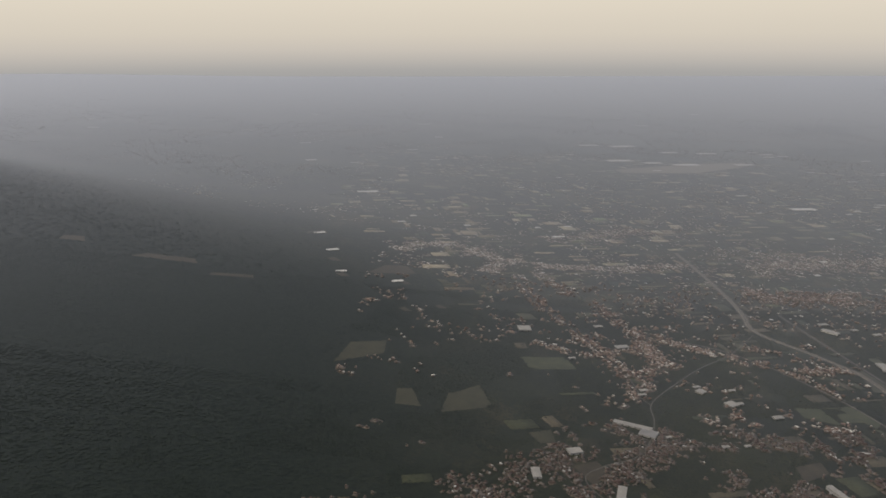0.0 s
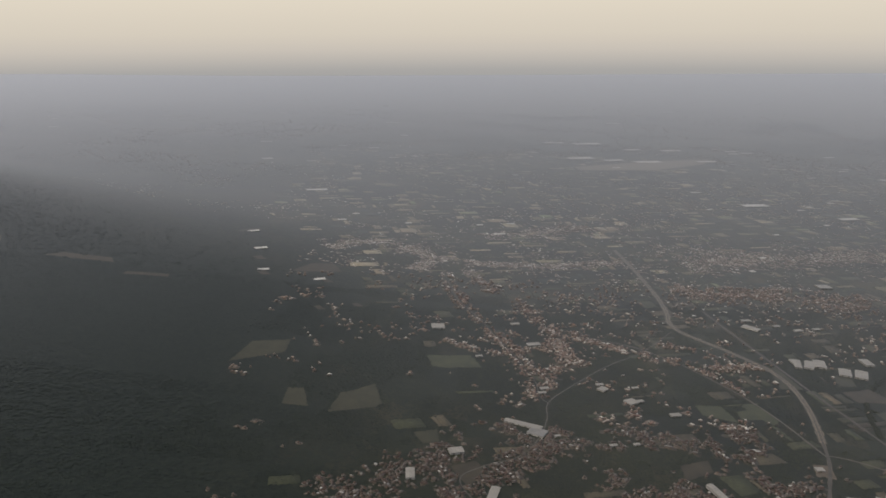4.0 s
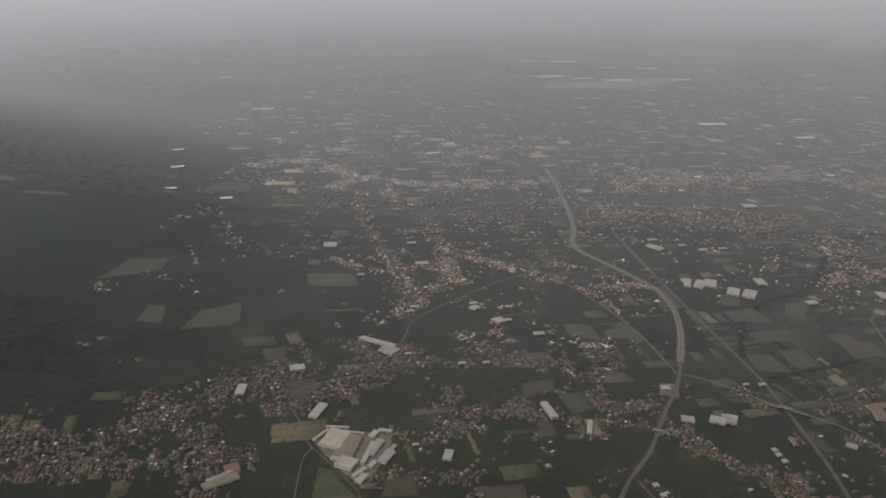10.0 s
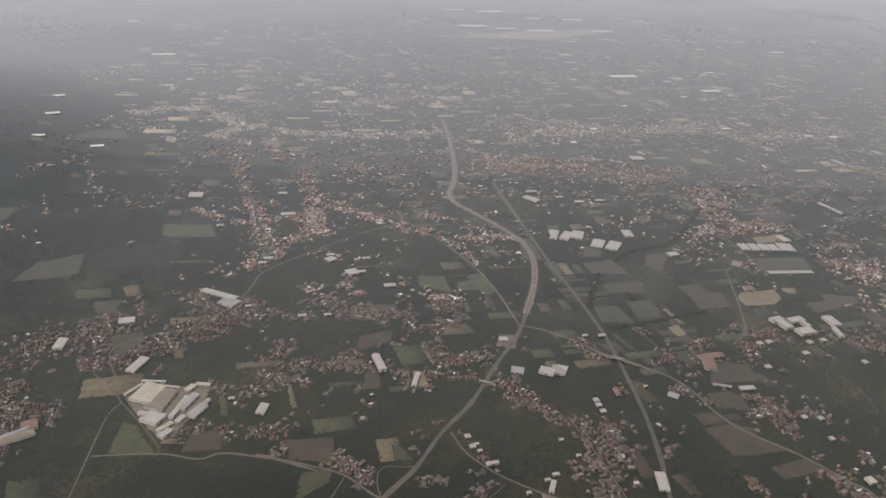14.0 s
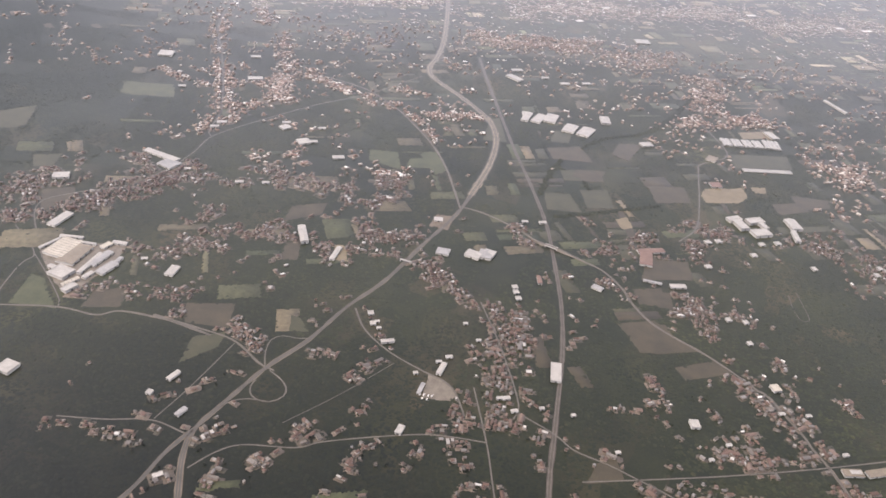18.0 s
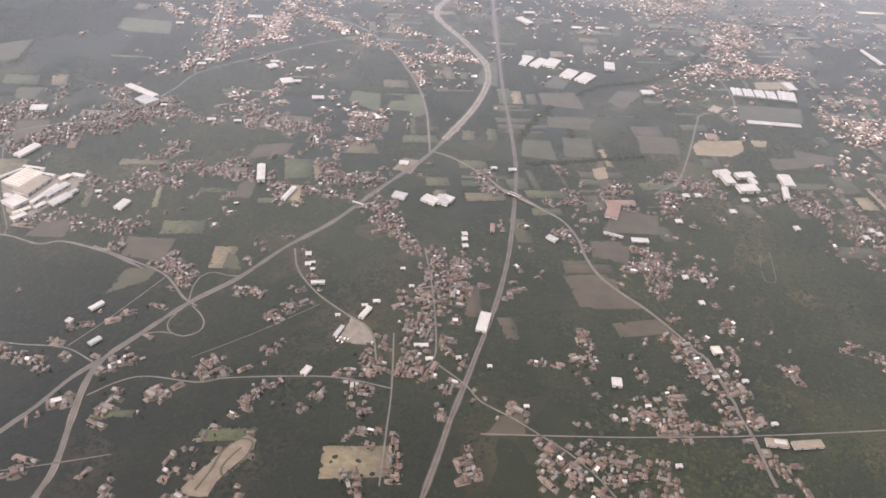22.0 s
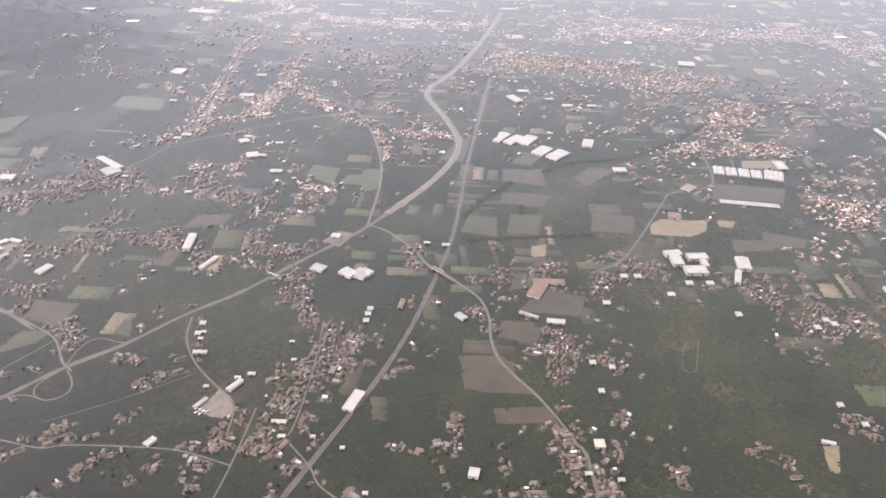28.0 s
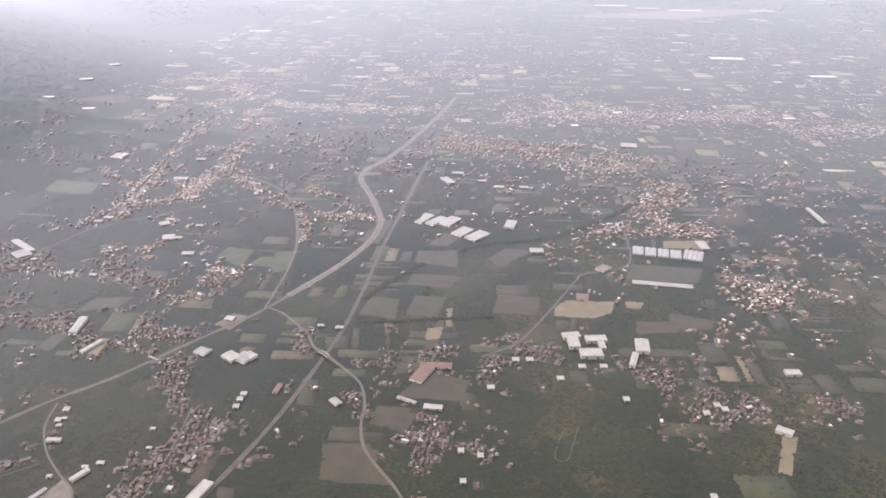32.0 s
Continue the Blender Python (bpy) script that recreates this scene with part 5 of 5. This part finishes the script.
near = [q for q in houses if 190 < q[0] < 480 and 200 < q[1] < 330]
near += [q for q in houses if not (190 < q[0] < 480 and 200 < q[1] < 330) and 60 < q[0] < 470 and 330 <= q[1] < 400]
near = near[:1080]
kept = {id(q) for q in near}
DOOR = mesh_from("door", [(-0.11, -1.03, -0.05), (0.11, -1.03, -0.05), (0.11, -1.03, 0.5), (-0.11, -1.03, 0.5), (-0.11, -0.98, -0.05), (0.11, -0.98, -0.05), (0.11, -0.98, 0.5), (-0.11, -0.98, 0.5)], [(0, 1, 2, 3), (0, 4, 5, 1), (1, 5, 6, 2), (2, 6, 7, 3), (3, 7, 4, 0)], M_BARK)
PANE = mesh_from("window", [(0.3, -1.02, 0.22), (0.66, -1.02, 0.22), (0.66, -1.02, 0.46), (0.3, -1.02, 0.46), (0.3, -0.98, 0.22), (0.66, -0.98, 0.22), (0.66, -0.98, 0.46), (0.3, -0.98, 0.46)], [(0, 1, 2, 3), (0, 4, 5, 1), (1, 5, 6, 2), (2, 6, 7, 3), (3, 7, 4, 0)], M_DARK)


def flat_roof(h):
    """A roof slab with a low parapet round it."""
    e, t = 1.06, 0.96
    q = [(-1, -1), (1, -1), (1, 1), (-1, 1)]
    vs = [(a * e, b * e, h) for a, b in q] + [(a * e, b * e, h + 0.2) for a, b in q] + [(a * t, b * t, h + 0.2) for a, b in q] + [(a * t, b * t, h + 0.1) for a, b in q]
    fs = [(3, 2, 1, 0), (12, 13, 14, 15)]
    for k in (0, 4, 8):
        fs += [(k + i, k + (i + 1) % 4, k + (i + 1) % 4 + 4, k + i + 4) for i in range(4)]
    return vs, fs


LOOKS = []
for k in range(6):
    h = 0.62 + 0.05 * k
    for hip, mat in ((0, M_TILE), (1, M_TILE), (None, M_SLAB), (0.0, M_TIN)):
        wall, roof = house_shape(1.0, 1.0, h, (0.2 if mat is M_TIN else 0.38) + 0.03 * k, (hip or 0) * 0.6)
        faces = ROOF_FACES
        if hip is None:
            roof, faces = flat_roof(h)
        walls = WALL_FACES
        LOOKS.append((mesh_from("wall", wall, walls, M_WALL), mesh_from("roof", roof, faces, mat)))
KINDS = (("house", "small rendered house with a pitched clay-tile roof", "gabled houses"), ("hip_roof_house", "rendered house with a hipped clay-tile roof", "hip-roofed houses"), ("flat_roof_house", "plain house with a flat pale roof and parapet", "flat-roofed houses"), ("tin_roof_house", "low house with a pale sheet-metal roof", "tin-roofed houses"))
for k, (x, y, a, l, w) in enumerate(near):
    kind = int(rng.choice(4, p=(0.28, 0.28, 0.22, 0.22)))
    name, words, group = KINDS[kind]
    thing = new(name)
    thing.matrix_basis = pose(x, y, float(hill(x, y)), 0, 0, math.degrees(a)) @ Matrix.Diagonal((l, w, rng.uniform(0.85, 1.35), 1))
    tagged(thing, words, "house", group)
    wall, roof = LOOKS[int(rng.integers(6)) * 4 + kind]
    part("wall", wall, thing)
    part("roof", roof, thing)
    part("door", DOOR, thing)
    part("window", PANE, thing)


q = np.array(houses)
n = len(q)
box = np.array([(-1, -1), (0, -1.05), (1, -1), (1.04, 0), (1, 1), (0, 1.05), (-1, 1)])[None] * (1 + rng.normal(0, 0.06, (n, 7, 2)))
u, v = box[:, :, 0] * (q[:, 3] * rng.uniform(1.3, 2.6, n))[:, None] + rng.normal(0, 0.25, (n, 1)), box[:, :, 1] * (q[:, 4] * rng.uniform(1.4, 3.0, n))[:, None] + rng.normal(0, 0.25, (n, 1))
broad = np.where(q[:, 1] > 430, 1.35, 1.1)[:, None]
u, v = u * broad, v * broad
ca, sa = np.cos(q[:, 2])[:, None], np.sin(q[:, 2])[:, None]
yx, yy = q[:, 0:1] + u * ca - v * sa, q[:, 1:2] + u * sa + v * ca
yz = hill(yx, yy) + rng.uniform(0.018, 0.030, (n, 1)) + np.where(yx < 230, 0.07, 0.0) + np.where(yy > 640, 0.03, 0.0)
top = np.stack([yx, yy, yz], 2)
low = top - np.array([0, 0, 0.2])
yard_faces = [tuple(range(7))] + [(i, i + 7, (i + 1) % 7 + 7, (i + 1) % 7) for i in range(7)]
tagged(new("yards", bulk("yards", np.concatenate([top, low], 1), yard_faces, [M_YARD])), "brown trodden earth of yards between the houses", "yards", kind="stuff")


def house_bulk(name, rows, label, tiles=None, tall=0.75):
    """Houses too many to count, as one mesh."""
    q = np.array(rows)
    wall, roof = house_shape(1.0, 1.0, 1.0, 0.5, 0.6)
    base = np.array(wall + roof, float)
    c, s = np.cos(q[:, 2])[:, None], np.sin(q[:, 2])[:, None]
    x, y = base[None, :, 0] * q[:, 3:4], base[None, :, 1] * q[:, 4:5]
    z = base[None, :, 2] * (tall * rng.uniform(0.8, 1.4, (len(q), 1)))
    v = np.stack([q[:, 0:1] + x * c - y * s, q[:, 1:2] + x * s + y * c, z + hill(q[:, 0], q[:, 1])[:, None]], 2)
    faces = WALL_FACES + [tuple(i + 8 for i in f) for f in ROOF_FACES]
    me = bulk(name, v, faces, [M_WALL_FAR, tiles or M_TILE_FAR], [0] * 4 + [1] * 5)
    return tagged(new(name, me), label, "houses", kind="stuff")


house_bulk("village_houses", [q for q in houses if id(q) not in kept and q[1] < 470], "many small tile-roofed houses of the villages")
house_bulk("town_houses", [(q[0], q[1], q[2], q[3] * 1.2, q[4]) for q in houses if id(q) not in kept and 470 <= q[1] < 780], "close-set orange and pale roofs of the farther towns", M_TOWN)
# far towns: clusters by noise, out to the horizon
n = 190000
fx, fy = rng.uniform(-3000, 3800, n), 680 + 4200 * rng.random(n) ** 2.0
dens = value_noise(fx, fy, 90, 21) * 0.6 + value_noise(fx, fy, 260, 22) * 0.4
wood_slope = (rise(fx, fy) > 8) | ((fx < 160) & (fy < 1000))
thick = value_noise(fx, fy, 190, 41) * 0.5 + value_noise(fx, fy, 45, 42) * 0.5
ok = (dens > 0.35 * (thick - 0.42) + np.where((fy < 1900) & (fx > 0), 0.38, 0.47) + 0.16 * rng.random(n)) & ~wood_slope
ok &= (rng.random(n) < smooth(fy, 650, 1150) + 0.08) & (rng.random(n) > 0.9 * smooth(fy, 1700, 3000))
sprawl = np.exp(-((fx - 520) / 330) ** 2 - ((fy - 1390) / 110) ** 2) + np.exp(-((fx - 60) / 260) ** 2 - ((fy - 960) / 60) ** 2)
ok |= (rng.random(n) < 0.55 * sprawl) & ~wood_slope
i, j = cell(fx, fy)
ok &= ~(taken[i, j] & (fx > X0) & (fx < X0 + NX) & (fy < Y0 + NY))
grow = 1 + (fy - 600) / 2500
far = np.c_[fx, fy, rng.uniform(0, math.pi, n), rng.uniform(0.5, 1.6, n) * grow, rng.uniform(0.45, 0.9, n) * grow][ok][:62000]
claim(taken, far[far[:, 1] < 2000][:, :2], 1.6)
far = np.concatenate([far, np.array([(q[0], q[1], q[2], q[3] * 1.2, q[4]) for q in houses if q[1] >= 780 and id(q) not in kept])])
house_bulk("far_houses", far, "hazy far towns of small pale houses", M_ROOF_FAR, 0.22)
n = 60
bx, by = rng.uniform(-2200, 3000, n), 1100 + 3700 * rng.random(n) ** 1.2
big = [q for q in np.c_[bx, by, rng.normal(0.1, 0.3, n), rng.uniform(5, 16, n), rng.uniform(3, 7, n)] if rise(q[0], q[1]) < 8]
big += [(x, y, a, l, max(2.5, l * 0.35)) for x, y, a, l in FAR_HALLS]


def far_hall(x, y, a, l, w):
    thing = new("far_warehouse")
    thing.matrix_basis = pose(x, y, float(hill(x, y)), 0, 0, math.degrees(a)) @ Matrix.Diagonal((l, w, 0.3, 1))
    tagged(thing, "far long white-roofed factory hall in the haze", "warehouse", "far halls")
    part("wall", FAR_WALL, thing)
    part("roof", FAR_ROOF, thing)


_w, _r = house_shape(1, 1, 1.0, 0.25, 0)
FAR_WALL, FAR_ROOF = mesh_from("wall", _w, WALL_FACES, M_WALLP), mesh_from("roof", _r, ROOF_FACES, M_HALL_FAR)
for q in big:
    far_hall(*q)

# ---- trees ----
bm = bmesh.new()
bmesh.ops.create_icosphere(bm, subdivisions=1, radius=1.0)
ICO = np.array([v.co[:] for v in bm.verts])
ICO_FACES = [tuple(v.index for v in f.verts) for f in bm.faces if f.calc_center_median().z > -0.6]
bm.free()
DOME = np.array([(math.cos(i * math.tau / 6), math.sin(i * math.tau / 6), -0.3) for i in range(6)] + [(0, 0, 1)])
DOME_FACES = [(i, (i + 1) % 6, 6) for i in range(6)]


def crowns(name, x, y, r, label, flat=0.26, mat=None):
    """Leaf masses: each an uneven low dome, no two alike."""
    n = len(x)
    v = DOME[None] * (1 + (rng.random((n, 7, 1)) - 0.5) * 0.7)
    v[:, 6, :2] += rng.normal(0, 0.22, (n, 2))
    v = v * np.stack([r * rng.uniform(0.7, 1.35, n), r * rng.uniform(0.7, 1.35, n), r * flat * rng.uniform(0.6, 1.3, n)], 1)[:, None, :]
    v = v + np.stack([x, y, hill(x, y) + r * flat * 0.45], 1)[:, None, :]
    return tagged(new(name, bulk(name, v, DOME_FACES, [mat or M_LEAF])), label, "trees", kind="stuff")


def woods(n, x, y, sizes, seed, cut):
    """Picks places for crowns: thick woods by two scales of noise, thin near houses."""
    tx, ty = rng.uniform(*x, n), y[0] + (y[1] - y[0]) * rng.random(n)
    wood = value_noise(tx, ty, sizes[0], seed) * 0.5 + value_noise(tx, ty, sizes[1], seed + 1) * 0.5 + 0.3 * smooth(rise(tx, ty), 1, 6)
    i, j = cell(tx, ty)
    on_plan = (tx > X0) & (tx < X0 + NX) & (ty < Y0 + NY)
    fade = 0.25 * smooth(ty, 1300, 2600) - 0.12 * ((tx < 330) & (ty < 330))
    ok = ~((taken[i, j] | (open_land[i, j] & (rng.random(n) > 0.03))) & on_plan) & (wood + 0.22 * (rng.random(n) - 0.5) > np.where(thin[i, j] & on_plan, cut + 0.07, cut + fade))
    ok &= (tx > -0.62 * ty - 40) & (tx < 500 + 0.42 * ty)
    return tx[ok], ty[ok]


tx, ty = woods(720000, (-420, 850), (150, 720), (42, 13), 31, 0.36)
slope = rise(tx, ty) + 14 * (value_noise(tx, ty, 30, 51) - 0.5) > 6
px, py = tx[~slope][:185000], ty[~slope][:185000]
crowns("woodland", px, py, rng.uniform(0.35, 0.85, len(px)) * np.where(rng.random(len(px)) < 0.08, 1.4, 1.0), "dense dark green broadleaf trees and palms", 0.34)
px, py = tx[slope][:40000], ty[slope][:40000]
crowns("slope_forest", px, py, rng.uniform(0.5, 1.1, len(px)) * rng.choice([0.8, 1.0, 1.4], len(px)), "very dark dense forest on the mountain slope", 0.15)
i, j = cell(hedge[:, 0], hedge[:, 1])
near_hedge = hedge[~taken[i, j] & (hedge[:, 1] < 900)][:26000]
crowns("hedges", near_hedge[:, 0], near_hedge[:, 1], rng.uniform(0.3, 0.7, len(near_hedge)), "dark hedges and tree rows between the plots", 0.5)
rows = np.concatenate([np.repeat(spline(r, 0.7), 4, 0) for r in TREE_ROWS])
rows = rows + rng.normal(0, 0.75, rows.shape)
i, j = cell(rows[:, 0], rows[:, 1])
rows = rows[~taken[i, j]]
crowns("stream_trees", rows[:, 0], rows[:, 1], rng.uniform(0.5, 1.1, len(rows)), "dark tall trees lining a stream", 0.7)
tx, ty = woods(240000, (-1500, 1700), (720, 2600), (190, 45), 41, 0.43)
slope = rise(tx, ty) > 6
px, py = tx[~slope][:58000], ty[~slope][:58000]
crowns("far_woodland", px, py, rng.uniform(0.9, 2.2, len(px)), "far dark woods in haze", 0.13, M_LEAF_HAZED)
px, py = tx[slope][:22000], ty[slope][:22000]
crowns("far_slope_forest", px, py, rng.uniform(1.1, 2.4, len(px)), "far dark forest on the mountain slope", 0.16, M_LEAF_HAZED)


# ---- single trees by the nearest fields and lanes ----
def tree_shapes(seed):
    """A tapered trunk with limbs, and a crown of many small uneven clumps."""
    r = np.random.default_rng(seed)
    vs, fs = [], []

    def limb(a, b, r0, r1):
        a, b = Vector(a), Vector(b)
        side = (b - a).orthogonal().normalized()
        other = (b - a).normalized().cross(side)
        k = len(vs)
        for p, rad in ((a, r0), (b, r1)):
            for i in range(5):
                t = math.tau * i / 5
                vs.append(tuple(p + side * rad * math.cos(t) + other * rad * math.sin(t)))
        fs.extend([(k + i, k + (i + 1) % 5, k + (i + 1) % 5 + 5, k + i + 5) for i in range(5)])
    limb((0, 0, -0.1), (0.03, 0.02, 0.9), 0.11, 0.07)
    for i in range(4):
        t = i * 1.6 + r.uniform(0, 0.8)
        limb((0.03, 0.02, 0.75), (0.6 * math.cos(t), 0.6 * math.sin(t), 1.3 + r.uniform(0, 0.4)), 0.05, 0.02)
    trunk = mesh_from("trunk", vs, fs, M_BARK)
    n = 46
    d = r.normal(size=(n, 3))
    d /= np.linalg.norm(d, axis=1)[:, None]
    c = d * (r.random((n, 1)) ** 0.4) * np.array([1.05, 1.05, 0.6]) * r.uniform(0.8, 1.15, (n, 1)) + np.array([0, 0, 1.45])
    v = ICO[None] * (1 + (r.random((n, len(ICO), 1)) - 0.5) * 0.9) * r.uniform(0.16, 0.36, (n, 1, 1)) + c[:, None, :]
    return trunk, bulk("crown", v, ICO_FACES, [M_LEAF])


TREES = [tree_shapes(100 + k) for k in range(6)]
made = 0
for x, y in zip(rng.uniform(190, 470, 3000), rng.uniform(185, 300, 3000)):
    i, j = cell(x, y)
    if taken[i, j] or not thin[i, j]:
        continue
    tree = new("tree")
    s = rng.uniform(0.3, 0.52)
    tree.matrix_basis = pose(x, y, 0, 0, 0, rng.uniform(0, 360)) @ Matrix.Diagonal((s, s, s * rng.uniform(0.8, 1.2), 1))
    tagged(tree, "leafy dark green broadleaf tree beside village houses", "tree", "village trees")
    trunk, crown = TREES[made % 6]
    part("trunk", trunk, tree)
    part("crown", crown, tree)
    made += 1
    if made >= 260:
        break


# ---- vans parked by the square ----
def van(x, y, turn):
    """A small white van: body, glazed cab, four wheels."""
    thing = new("van")
    thing.matrix_basis = pose(x, y, float(hill(x, y)) + 0.045, 0, 0, turn)
    tagged(thing, "white van parked on the bare earth lot", "van", "vans by the square")

    def box(name, x0, x1, y0, y1, z0, z1, slope, mat):
        lo, hi = [(x0, y0), (x1, y0), (x1, y1), (x0, y1)], [(x0, y0), (x1 - slope, y0), (x1 - slope, y1), (x0, y1)]
        return part(name, mesh_from(name, [(*p, z0) for p in lo] + [(*p, z1) for p in hi], [(3, 2, 1, 0), (4, 5, 6, 7)] + [(i, (i + 1) % 4, (i + 1) % 4 + 4, i + 4) for i in range(4)], mat), thing)
    box("body", -0.62, 0.62, -0.22, 0.22, 0.08, 0.34, 0.04, M_HALL_FAR)
    box("cargo_box", -0.6, 0.12, -0.215, 0.215, 0.343, 0.56, 0.0, M_HALL_FAR)
    box("windscreen", 0.124, 0.42, -0.2, 0.2, 0.343, 0.5, 0.18, M_DARK)
    ring = [(math.cos(math.tau * i / 10) * 0.085, math.sin(math.tau * i / 10) * 0.085) for i in range(10)]
    for u in (-0.4, 0.4):
        for v in (-0.225, 0.165):
            vs = [(u + a, v + s, 0.085 + b) for s in (0.0, 0.06) for a, b in ring]
            part("wheel", mesh_from("wheel", vs, [tuple(range(9, -1, -1)), tuple(range(10, 20))] + [(i, (i + 1) % 10, (i + 1) % 10 + 10, i + 10) for i in range(10)], M_DARK), thing)


for k, (x, y) in enumerate(VANS):
    van(x, y, 62 + 4 * (k % 3))
